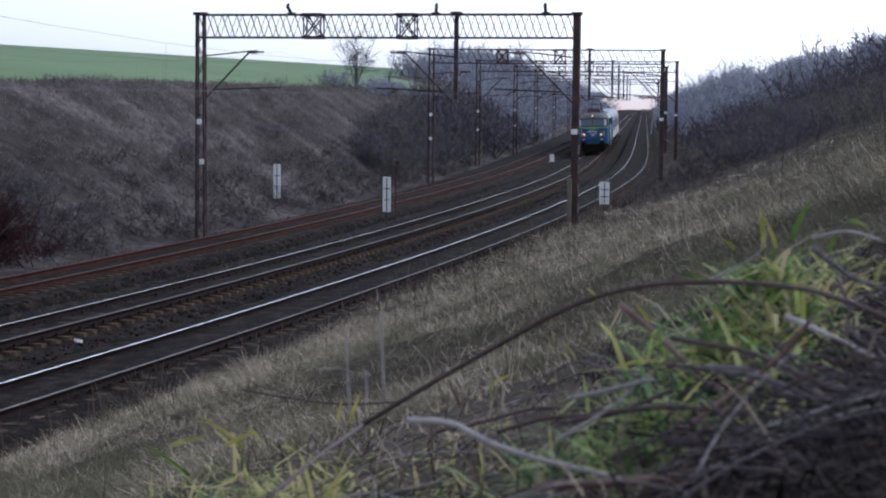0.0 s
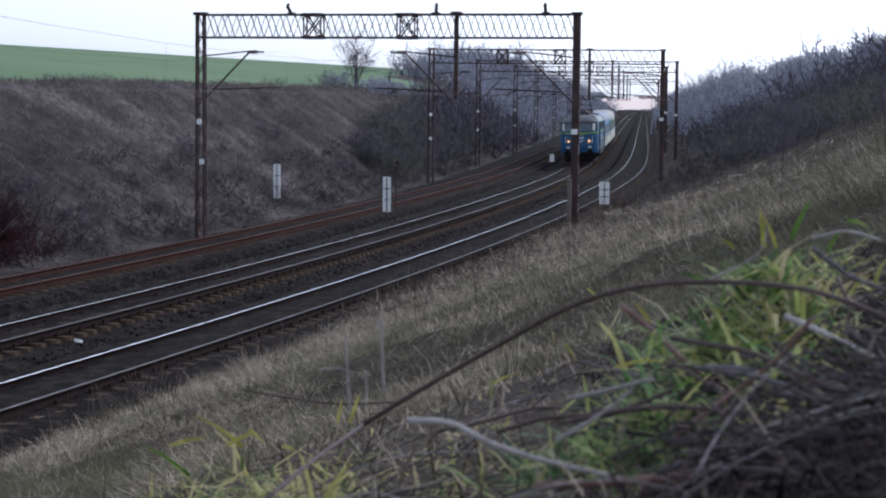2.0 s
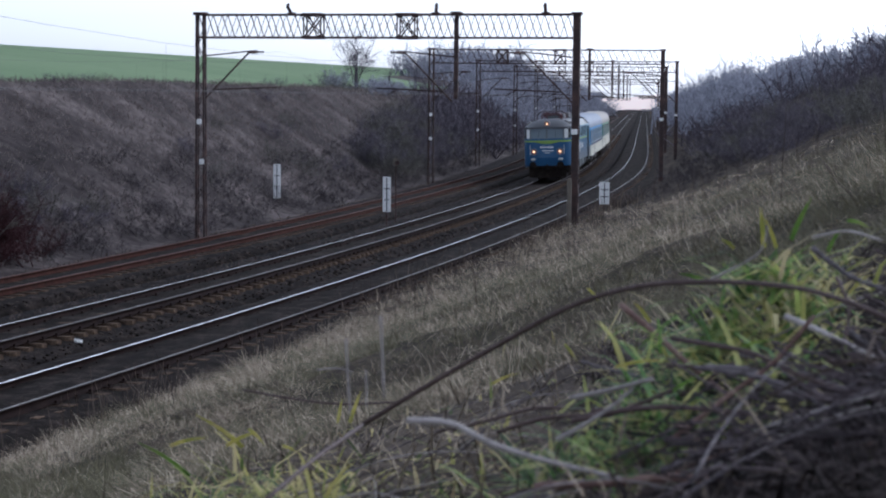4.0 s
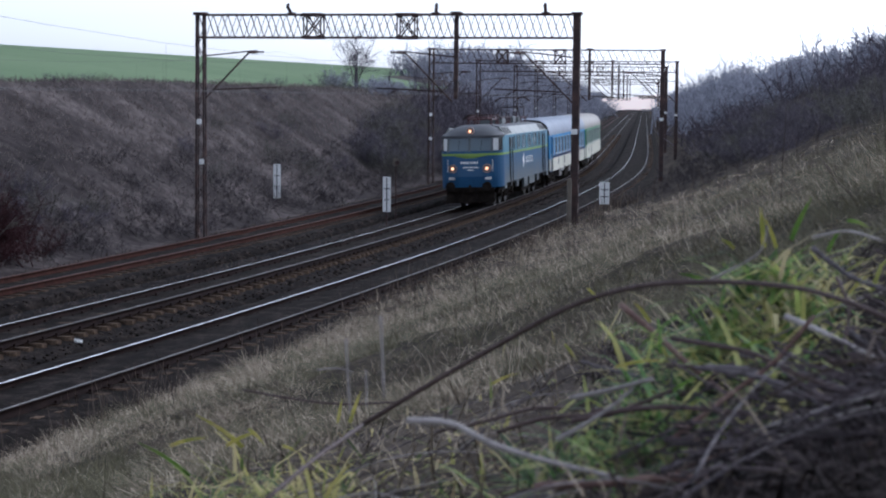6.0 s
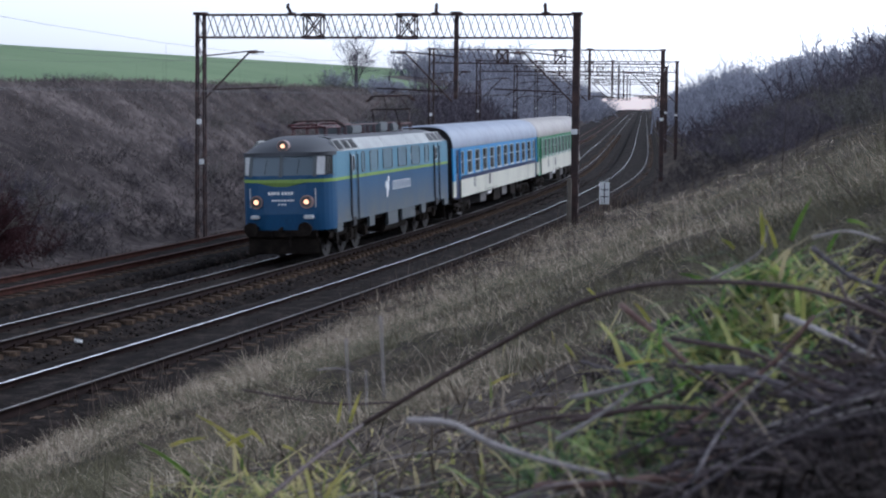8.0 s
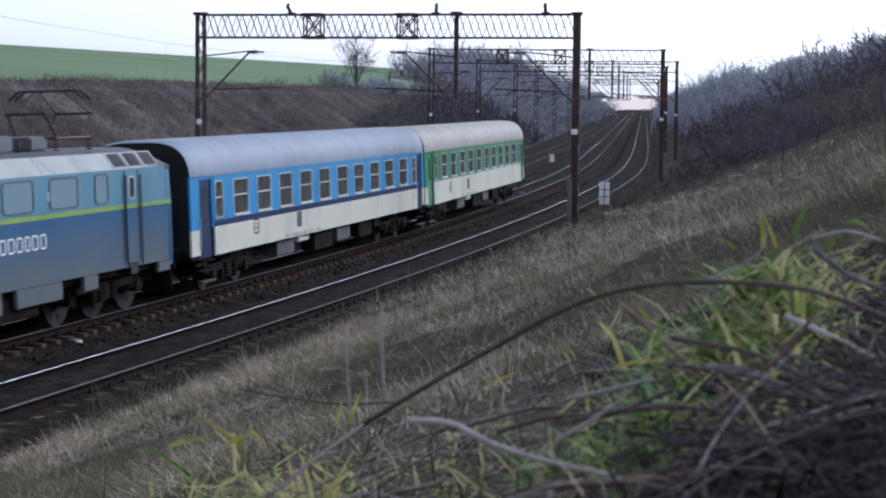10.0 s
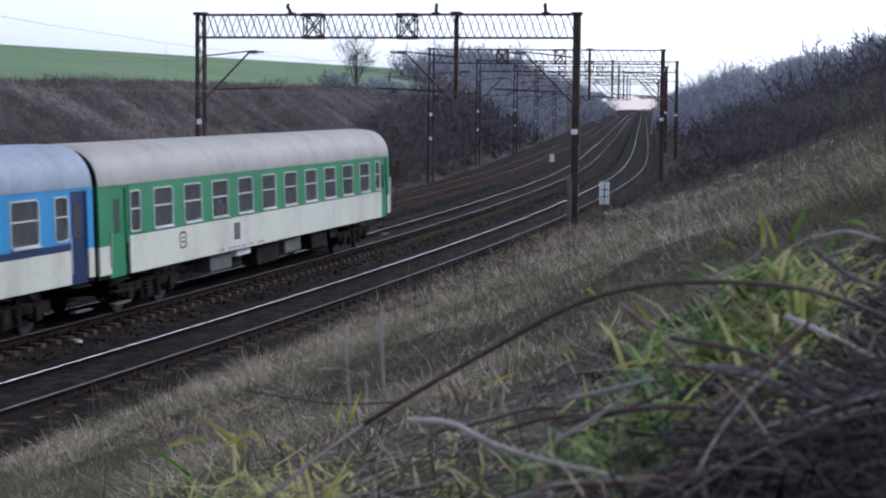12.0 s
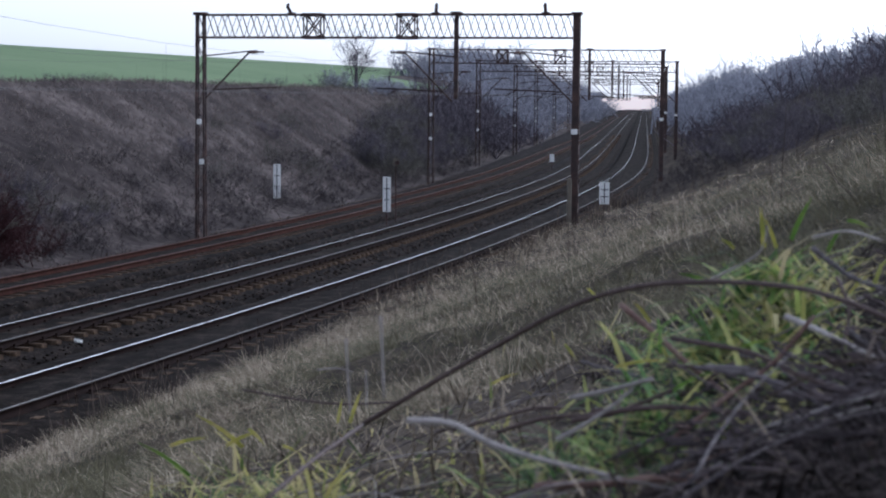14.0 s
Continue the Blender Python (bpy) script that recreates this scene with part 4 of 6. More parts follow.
    for y in (0.87, -0.87):
        bm = B()
        box(bm, *sorted((e * (L - 0.2), e * (L + 0.02))), y - 0.15, y + 0.15, 1.35, 1.47, 0.03)
        part("marker_lamp", bm, FRAME, c)
        bm = B()
        rod(bm, (e * (L - 0.1), y, 1.06), (e * (L + 0.35), y, 1.06), 0.1, 12)
        rod(bm, (e * (L + 0.35), y, 1.06), (e * (L + 0.42), y, 1.06), 0.22, 18)
        part("buffer", bm, UNDER, c)
        bm = B()
        rod(bm, (e * (L - 0.19), y * 1.23, 1.7), (e * (L - 0.21), y * 1.23, 2.3), 0.018)
        part("grab_rail", bm, FRAME, c)
    bm = B()
    box(bm, *sorted((e * (L - 0.1), e * (L + 0.02))), -1.15, 1.15, 0.78, 1.0, 0.03)
    box(bm, *sorted((e * (L - 0.25), e * (L - 0.15))), -1.15, 1.15, 0.25, 0.8, 0.03)
    part("snowplough", bm, UNDER, c, "black snowplough")
    bm = B()
    rod(bm, (e * L, 0, 1.06), (e * (L + 0.4), 0, 0.95), 0.06)
    rod(bm, (e * (L + 0.02), 0.3, 1.0), (e * (L + 0.12), 0.3, 0.5), 0.03)
    rod(bm, (e * (L + 0.02), -0.3, 1.0), (e * (L + 0.12), -0.3, 0.5), 0.03)
    part("coupling", bm, UNDER, c)
    # number as plain bars
    bm = B()
    for y0, y1, z, hh in ((-0.42, -0.04, 2.1, 0.1), (0.02, 0.4, 2.1, 0.1), (-0.3, 0.42, 1.9, 0.06), (-0.1, 0.2, 1.78, 0.05)):
        y = y0
        while y < y1:
            box(bm, *sorted((e * (L - 0.06), e * (L - 0.012))), y, min(y1, y + 0.07), z, z + hh)
            y += 0.1
    part("number_bars", bm, PLATE, c)
    # inside the cab
    bm = B()
    box(bm, *sorted((e * (L - 0.75), e * (L - 0.25))), -1.05, 1.05, 1.3, 2.6)
    part("desk", bm, INSIDE, c)


def pantograph(c, x, raised):
    bm = B()
    for y in (-0.55, 0.55):
        rod(bm, (x - 0.9, y, 4.15), (x + 0.9, y, 4.15), 0.035)
        for a in (-0.8, 0.8):
            for k in range(4):
                rod(bm, (x + a, y, 3.86 + k * 0.07), (x + a, y, 3.9 + k * 0.07), 0.075, 8)
    for a in (-0.9, 0.9):
        rod(bm, (x + a, -0.6, 4.15), (x + a, 0.6, 4.15), 0.035)
    p = part("pantograph_base", bm, REDP, c, "red pantograph base on insulators")
    arm = STEEL if raised else REDP
    knee, zk, zc = (1.15, 4.7, 5.22) if raised else (1.5, 4.25, 4.36)
    for a in (-1, 1):
        for y in (-0.5, 0.5):
            bm = B()
            rod(bm, (x + a * 0.7, y, 4.18), (x + a * knee, y * 0.9, zk), 0.024)
            part("lower_arm", bm, arm, p)
            bm = B()
            rod(bm, (x + a * knee, y * 0.9, zk), (x + a * 0.1, y * 0.6, zc - 0.02), 0.017)
            part("upper_arm", bm, arm, p)
        bm = B()
        rod(bm, (x + a * knee, -0.5, zk), (x + a * knee, 0.5, zk), 0.03)
        part("knee_bar", bm, arm, p)
    bm = B()
    for a in (-0.14, 0.14):
        pts = [(x + a, -0.95, zc - 0.2), (x + a, -0.7, zc), (x + a, 0.7, zc), (x + a, 0.95, zc - 0.2)]
        for q, w in zip(pts[:-1], pts[1:]):
            rod(bm, q, w, 0.03)
    part("collector", bm, STEEL, p)


loco, loco_rolls = locomotive()
blue_coach, blue_rolls = coach("sky-blue and cream passenger coach with a navy stripe and bluish roof", BLUE_P, NAVY_P, ROOF_B, True, True)
green_coach, green_rolls = coach("green and cream passenger coach with a weathered pale roof", GREEN_P, GREEN_P, ROOF_G, False, False)


# ---- plants ----
DRY = mat("dry_grass", [(0.035, 0.027, 0.02), (0.17, 0.137, 0.1), (0.45, 0.375, 0.285), (0.78, 0.68, 0.53)], 0.85, scale=0.5, fine=6, bump=0, island=0.7, spec=0.2)
DRYFAR = mat("dry_bank_grass", [(0.055, 0.047, 0.046), (0.15, 0.128, 0.122), (0.33, 0.285, 0.262)], 0.9, scale=0.18, fine=1.1, bump=0, island=0.4, spec=0.2)
GREEN = mat("fresh_grass", [(0.028, 0.07, 0.02), (0.1, 0.21, 0.046), (0.25, 0.35, 0.1), (0.54, 0.51, 0.16), (0.46, 0.39, 0.23)], 0.6, scale=4, fine=20, bump=0, island=0.75, spec=0.4)
GOLD = mat("yellowing_grass", [(0.06, 0.1, 0.03), (0.2, 0.24, 0.07), (0.46, 0.42, 0.13), (0.56, 0.48, 0.24), (0.3, 0.22, 0.13)], 0.65, scale=5, fine=20, bump=0, island=0.75, spec=0.3)
OLIVE = mat("mossy_grass", [(0.028, 0.028, 0.015), (0.085, 0.082, 0.044), (0.23, 0.2, 0.12)], 0.8, scale=0.6, fine=6, bump=0, island=0.6, spec=0.2)
WEED = mat("dead_weed_stem", [(0.03, 0.022, 0.02), (0.08, 0.062, 0.052), (0.16, 0.13, 0.105)], 0.9, scale=1, fine=10, bump=0, island=0.7)
TWIG = mat("bramble_cane", [(0.025, 0.016, 0.016), (0.07, 0.045, 0.042), (0.12, 0.085, 0.075), (0.24, 0.19, 0.17)], 0.75, scale=3, fine=40, bump=0.4, island=0.6)
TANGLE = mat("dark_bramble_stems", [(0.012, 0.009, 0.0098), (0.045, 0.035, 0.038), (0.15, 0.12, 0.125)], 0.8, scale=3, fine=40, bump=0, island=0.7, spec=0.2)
REDCANE = mat("red_brown_cane", [(0.06, 0.03, 0.025), (0.15, 0.085, 0.068), (0.3, 0.21, 0.17)], 0.7, scale=6, fine=50, bump=0.4)
MAUVE = mat("weathered_grey_cane", [(0.03, 0.023, 0.026), (0.085, 0.07, 0.076), (0.19, 0.165, 0.172)], 0.75, scale=6, fine=50, bump=0.4)
LEAFGREEN = mat("broad_green_blade", [(0.07, 0.16, 0.03), (0.2, 0.34, 0.07), (0.38, 0.46, 0.12)], 0.55, scale=14, fine=60, bump=0, spec=0.4)
LEAFYELLOW = mat("broad_yellow_blade", [(0.2, 0.26, 0.06), (0.52, 0.49, 0.12), (0.62, 0.55, 0.26)], 0.6, scale=25, fine=60, bump=0, spec=0.4)
PALETWIG = mat("bleached_stalk", [(0.2, 0.18, 0.17), (0.42, 0.38, 0.36)], 0.8, scale=8, fine=60, bump=0.4)
BARK = mat("bare_bush_twigs", [(0.042, 0.038, 0.048), (0.1, 0.09, 0.108), (0.19, 0.17, 0.195)], 0.9, scale=0.4, fine=3, bump=0, island=0.5, spec=0.2)
BARKG = mat("mossy_bush_twigs", [(0.05, 0.048, 0.045), (0.115, 0.11, 0.098), (0.2, 0.19, 0.165)], 0.9, scale=0.4, fine=3, bump=0, island=0.5, spec=0.2)
# Far twigs paled and blued: the distance haze is put into their colour.
FARBARK = mat("haze_toned_far_twigs", [(0.18, 0.187, 0.225), (0.28, 0.288, 0.34), (0.4, 0.408, 0.47)], 0.9, scale=0.1, fine=1, bump=0, island=0.5, spec=0.2)
DARKBARK = mat("dark_scrub_twigs", [(0.022, 0.02, 0.022), (0.05, 0.045, 0.05), (0.1, 0.09, 0.095)], 0.9, scale=0.4, fine=3, bump=0, island=0.5, spec=0.2)
REDBARK = mat("reddish_dogwood_twigs", [(0.03, 0.014, 0.016), (0.06, 0.028, 0.03)], 0.9, scale=0.4, fine=3, bump=0, island=0.5)
STRAW = mat("broken_straw", [(0.05, 0.038, 0.028), (0.15, 0.12, 0.088), (0.36, 0.3, 0.225)], 0.85, scale=4, fine=20, bump=0, island=0.8, spec=0.2)
DARKMAT = mat("shade_dark_litter", [(0.0045, 0.0036, 0.0036), (0.017, 0.0135, 0.0135), (0.115, 0.092, 0.087)], 0.9, scale=5, fine=30, bump=0, island=0.7, spec=0.1)
leafy(DRY, 0.3)
leafy(OLIVE, 0.3)
leafy(GREEN, 0.45)
leafy(GOLD, 0.4)
leafy(LEAFGREEN, 0.4)
leafy(LEAFYELLOW, 0.4)
leafy(DRYFAR, 0.4)
RNG = np.random.RandomState(11)


def blades(name, root, length, width, lean, droop, material, label, seed=0, comb=None, loose=1.15):
    """Many curved, tapering, folded grass blades as one mesh."""
    r = np.random.RandomState(seed)
    n = len(root)
    az = r.uniform(0, 2 * np.pi, n)
    if comb is not None:
        # whole tussocks are pressed the same way
        az = comb + r.normal(0, loose, n)
    d = np.stack([np.cos(az), np.sin(az), 0 * az], 1)
    side = np.stack([-np.sin(az), np.cos(az), 0 * az], 1)
    lean = lean * (r.uniform(0.15, 1.35, n) if loose > 1 else r.uniform(0.45, 1.15, n))
    droop = droop * r.uniform(0.2, 1.4, n)
    rows = []
    fine = n < 3000
    for t, w in ((0.0, 1.0), (0.4, 0.85), (0.75, 0.55), (1.0, 0.0)) if fine else ((0.0, 1.0), (0.55, 0.8), (1.0, 0.0)):
        a = lean + droop * t
        out = (np.sin(lean) * t + (np.sin(a) - np.sin(lean)) * t * 0.8) * length
        up = np.maximum(np.cos(lean) * t + (np.cos(a) - np.cos(lean)) * t * 0.8, 0.02 * t) * length
        c = root + d * out[:, None] + np.array([0, 0, 1.0]) * up[:, None]
        if w > 0:
            rows += [c - side * (width * w / 2)[:, None], c + side * (width * w / 2)[:, None]]
        else:
            rows.append(c)
    v = np.stack(rows, 1).reshape(-1, 3)
    b = np.arange(n)[:, None] * (7 if fine else 5)
    tri = np.array([[0, 1, 3], [0, 3, 2], [2, 3, 5], [2, 5, 4], [4, 5, 6]] if fine else [[0, 1, 3], [0, 3, 2], [2, 3, 4]])
    f = (b[:, :, None] + tri[None]).reshape(-1, 3)
    return tagged(finish(name, v, f, material), label, "grass", kind="stuff")


def tufts(x, y, per, spread, seed):
    """Roots of per blades round each place."""
    r = np.random.RandomState(seed)
    spread = np.asarray(spread) * np.ones(len(x))
    X = np.repeat(x, per) + r.normal(0, 1, len(x) * per) * np.repeat(spread, per)
    Y = np.repeat(y, per) + r.normal(0, 1, len(x) * per) * np.repeat(spread, per)
    return np.stack([X, Y, height(X, Y) - 0.02], 1)


def bank_grass():
    r = RNG
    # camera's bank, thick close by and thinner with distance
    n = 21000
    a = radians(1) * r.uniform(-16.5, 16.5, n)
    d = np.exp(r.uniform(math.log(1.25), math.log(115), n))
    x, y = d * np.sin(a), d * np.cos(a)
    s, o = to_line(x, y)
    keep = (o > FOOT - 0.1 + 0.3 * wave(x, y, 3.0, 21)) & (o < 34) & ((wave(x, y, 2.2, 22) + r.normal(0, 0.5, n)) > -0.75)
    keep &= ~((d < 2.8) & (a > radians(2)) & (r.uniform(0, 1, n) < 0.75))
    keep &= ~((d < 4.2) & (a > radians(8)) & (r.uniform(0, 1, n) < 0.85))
    a = a[keep]
    x, y, d = x[keep], y[keep], d[keep]
    kinds = wave(x, y, 2.6, 23) + r.normal(0, 0.35, len(x)) + np.where((d < 11) & (a < radians(-1)), 0.75, 0)
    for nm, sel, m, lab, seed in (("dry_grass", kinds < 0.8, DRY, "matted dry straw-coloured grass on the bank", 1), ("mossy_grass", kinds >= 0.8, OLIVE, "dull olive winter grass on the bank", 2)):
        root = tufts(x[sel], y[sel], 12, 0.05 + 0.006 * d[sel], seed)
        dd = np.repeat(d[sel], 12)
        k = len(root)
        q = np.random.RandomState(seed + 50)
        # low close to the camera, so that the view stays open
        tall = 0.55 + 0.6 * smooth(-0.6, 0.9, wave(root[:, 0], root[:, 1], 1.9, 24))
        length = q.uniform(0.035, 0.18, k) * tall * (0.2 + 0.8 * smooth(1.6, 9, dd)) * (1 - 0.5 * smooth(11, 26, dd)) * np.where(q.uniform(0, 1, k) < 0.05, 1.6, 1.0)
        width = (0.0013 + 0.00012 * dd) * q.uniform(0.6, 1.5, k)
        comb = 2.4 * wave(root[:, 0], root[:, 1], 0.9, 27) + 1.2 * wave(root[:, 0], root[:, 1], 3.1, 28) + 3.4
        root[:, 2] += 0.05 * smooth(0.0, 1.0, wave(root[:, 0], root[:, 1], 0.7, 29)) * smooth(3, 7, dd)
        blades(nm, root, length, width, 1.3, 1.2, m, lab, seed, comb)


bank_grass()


def matted_grass():
    """Pale straw pressed flat into tussocks, and a shade-dark dead mat under the canes."""
    r = np.random.RandomState(61)
    n = 8200
    a = radians(1) * r.uniform(-16, 16, n)
    d = np.exp(r.uniform(math.log(4.5), math.log(75), n))
    x, y = d * np.sin(a), d * np.cos(a)
    s, o = to_line(x, y)
    keep = (o > FOOT - 0.2) & (o < 30) & ((wave(x, y, 3.0, 62) + 0.6 * wave(x, y, 1.1, 63) + r.normal(0, 0.4, n)) > -1.15 + 0.75 * smooth(2.5, 7.0, o - FOOT))
    x, y, d, s, o = x[keep], y[keep], d[keep], s[keep], o[keep]
    # each tussock is a low dome whose blades lie outwards and down the slope
    per, m = 52, len(x)
    tall = 1 + 0.8 * np.exp(-((o - 7.3) / 1.3) ** 2) * smooth(18, 28, s)
    R = np.repeat((0.05 + 0.0085 * np.clip(d, 0, 30)) * r.uniform(0.5, 1.5, m) * tall, per)
    ra, rr = r.uniform(0, 6.283, m * per), np.sqrt(r.uniform(0, 1, m * per))
    X, Y, dd = np.repeat(x, per), np.repeat(y, per), np.repeat(d, per)
    dome = R * np.repeat(r.uniform(0.15, 0.6, m), per) * (1 - rr * rr)
    X, Y = X + R * rr * np.cos(ra), Y + R * rr * np.sin(ra)
    root = np.stack([X, Y, height(X, Y) + dome - 0.01], 1)
    h = line(np.repeat(s, per))[2]
    down = np.repeat(r.normal(0, 1.0, m), per)
    cx = np.cos(ra) * rr * 1.0 - np.cos(h + down)
    cy = np.sin(ra) * rr * 1.0 + np.sin(h + down)
    long = R * r.uniform(0.4, 1.2, m * per)
    wide = (0.001 + 0.00012 * dd) * r.uniform(0.6, 1.5, m * per)
    comb = np.arctan2(cy, cx)
    pale = np.repeat(wave(x, y, 4.0, 67) + r.normal(0, 0.5, m) - 0.12 * (to_line(x, y)[1] - FOOT) > -0.9, per)
    for sel, mt, lab, seed in ((pale, DRY, "pale dry grass lying in combed tussocks on the bank", 65), (~pale, OLIVE, "dull olive-brown grass lying in tussocks on the bank", 68)):
        blades("matted_grass", root[sel], long[sel], wide[sel], 1.3, 0.7, mt, lab, seed, comb[sel], 0.5)
    # The mat's near-black colour stands in for self-shadow inside the tangle.
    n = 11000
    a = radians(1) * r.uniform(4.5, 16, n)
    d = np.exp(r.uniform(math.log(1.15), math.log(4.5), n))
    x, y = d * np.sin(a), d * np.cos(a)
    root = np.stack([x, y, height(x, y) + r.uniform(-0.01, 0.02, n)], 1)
    blades("dead_mat", root, r.uniform(0.03, 0.11, n), r.uniform(0.0014, 0.004, n), 1.4, 0.8, DARKMAT, "dead leaves and stalks coloured dark for the shade under the canes", 66, r.uniform(0, 6.283, n), 0.9)


matted_grass()


def bank_grass_around():
    """The same dry grass on the rest of the bank, beside and behind the camera."""
    r = np.random.RandomState(12)
    n = 6500
    x, y, _ = line(r.uniform(-70, 60, n), r.uniform(FOOT, 36, n))
    keep = (np.abs(np.arctan2(x, y)) > radians(15.5)) & (np.hypot(x, y) > 0.9) & ~((y > 0) & (y < 5) & (np.abs(x) < 2.2))
    x, y = x[keep], y[keep]
    root = tufts(x, y, 7, 0.14, 13)
    k = len(root)
    blades("dry_grass", root, r.uniform(0.12, 0.42, k), r.uniform(0.008, 0.018, k), 0.95, 1.5, DRY, "dry grass on the rest of the bank", 14)
    root = tufts(*(q[np.hypot(x, y) < 14] for q in (x, y)), 16, 0.3, 15)
    k = len(root)
    blades("dry_grass", root, r.uniform(0.06, 0.3, k), r.uniform(0.003, 0.007, k), 0.95, 1.5, DRY, "short dry grass beside the camera", 16)


bank_grass_around()


def green_clumps():
    """Fresh grass pushing through the dead mat, in a few clumps."""
    r = np.random.RandomState(8)
    # centre, spread, blades, height, lift of the mound
    for cx, cy, sx, sy, n, h, lift in (
            (0.216, 1.875, 0.04, 0.07, 150, 0.08, 0.133), (0.182, 1.774, 0.035, 0.06, 160, 0.075, 0.104), (0.304, 1.709, 0.05, 0.07, 170, 0.08, 0.078), (0.289, 2.069, 0.04, 0.08, 170, 0.08, 0.135), (0.164, 1.582, 0.03, 0.05, 160, 0.07, 0.032), (0.032, 2.661, 0.04, 0.1, 90, 0.07, 0.048),
            (-0.278, 2.440, 0.05, 0.12, 160, 0.1, 0.115), (-0.190, 2.143, 0.05, 0.08, 260, 0.1, 0.061), (-0.136, 1.947, 0.03, 0.05, 160, 0.09, 0.046), (-0.411, 2.409, 0.05, 0.1, 110, 0.09, 0.106), (0.360, 2.112, 0.05, 0.07, 150, 0.09, 0.147),
            (0.375, 2.1, 0.04, 0.1, 900, 0.1, 0.15), (0.42, 2.15, 0.03, 0.07, 300, 0.09, 0.14), (0.49, 2.3, 0.04, 0.06, 200, 0.09, 0.13), (0.31, 2.05, 0.045, 0.11, 700, 0.095, 0.1), (0.21, 2.0, 0.055, 0.15, 450, 0.08, 0.03),
            (0.16, 1.85, 0.06, 0.1, 420, 0.075, 0.012), (0.04, 2.2, 0.05, 0.15, 200, 0.07, 0.005), (0.2, 1.6, 0.05, 0.07, 330, 0.065, 0.012),
            (0.215, 1.72, 0.03, 0.05, 260, 0.09, 0.06), (0.175, 1.68, 0.035, 0.05, 240, 0.08, 0.04), (0.265, 1.66, 0.03, 0.05, 200, 0.085, 0.05), (0.3, 1.56, 0.025, 0.04, 90, 0.085, 0.04), (0.13, 1.78, 0.03, 0.06, 220, 0.08, 0.04),
            (-0.24, 2.6, 0.065, 0.12, 700, 0.1, 0.02), (-0.4, 3.6, 0.1, 0.4, 130, 0.11, 0.0), (-0.33, 3.0, 0.06, 0.15, 260, 0.16, 0.015),
            (-0.13, 3.0, 0.03, 0.15, 45, 0.15, 0.0), (0.0, 3.6, 0.12, 0.3, 80, 0.08, 0.0), (0.55, 4.6, 0.25, 0.6, 150, 0.1, 0.0), (0.1, 6.0, 0.4, 0.9, 160, 0.14, 0.0)):
        n = int(n * 0.52)
        x = cx + r.normal(0, sx * 1.25, n)
        y = cy + r.normal(0, sy * 1.25, n)
        mound = lift * np.exp(-(((x - cx) / sx) ** 2 + ((y - cy) / sy) ** 2) / 3)
        root = np.stack([x, y, height(x, y) + mound - 0.01], 1)
        blades("green_grass", root, h * r.uniform(0.4, 1.4, n), r.uniform(0.0025, 0.0075, n), 1.0, 1.5, GOLD if cx < 0.13 or cx > 0.4 else GREEN, "clump of fresh green and yellowing grass blades", int(cx * 100) + 277, r.uniform(0, 6.283, n), 0.9)


green_clumps()


def straw():
    """Short broken straw and leaf litter lying close to the camera."""
    r = np.random.RandomState(91)
    n = 4500
    a = radians(1) * r.uniform(-16, 16, n)
    d = np.exp(r.uniform(math.log(1.2), math.log(7.0), n))
    x, y = d * np.sin(a), d * np.cos(a)
    keep = (a < radians(8)) | (r.uniform(0, 1, n) < 0.15)
    x, y = x[keep], y[keep]
    n = len(x)
    root = np.stack([x, y, height(x, y) + r.uniform(-0.005, 0.02, n)], 1)
    blades("broken_straw", root, r.uniform(0.03, 0.13, n), r.uniform(0.0015, 0.004, n), 1.3, 0.6, STRAW, "short broken straw lying on the bank", 92)


straw()


def tube_path(bm, pts, r0, r1, n=5):
    k = len(pts) - 1
    tube(bm, pts, [r0 + (r1 - r0) * i / k for i in range(k + 1)], n)


def spline(pts, k=5):
    """More points on a smooth line through the given ones."""
    p = [Vector(q) for q in pts]
    p = [p[0] * 2 - p[1]] + p + [p[-1] * 2 - p[-2]]
    out = []
    for i in range(1, len(p) - 2):
        for j in range(k):
            t = j / k
            a, b, c, d = p[i - 1], p[i], p[i + 1], p[i + 2]
            out.append(0.5 * ((2 * b) + (c - a) * t + (2 * a - 5 * b + 4 * c - d) * t * t + (3 * b - a - 3 * c + d) * t ** 3))
    out.append(p[-2])
    return out


def cane(pts, r0, r1, material, label):
    bm = B()
    tube_path(bm, spline(pts), r0, r1, 7)
    return tagged(part("bramble_cane", bm, material, smooth_faces=True), label, "dead stalk", "dead canes in the foreground")


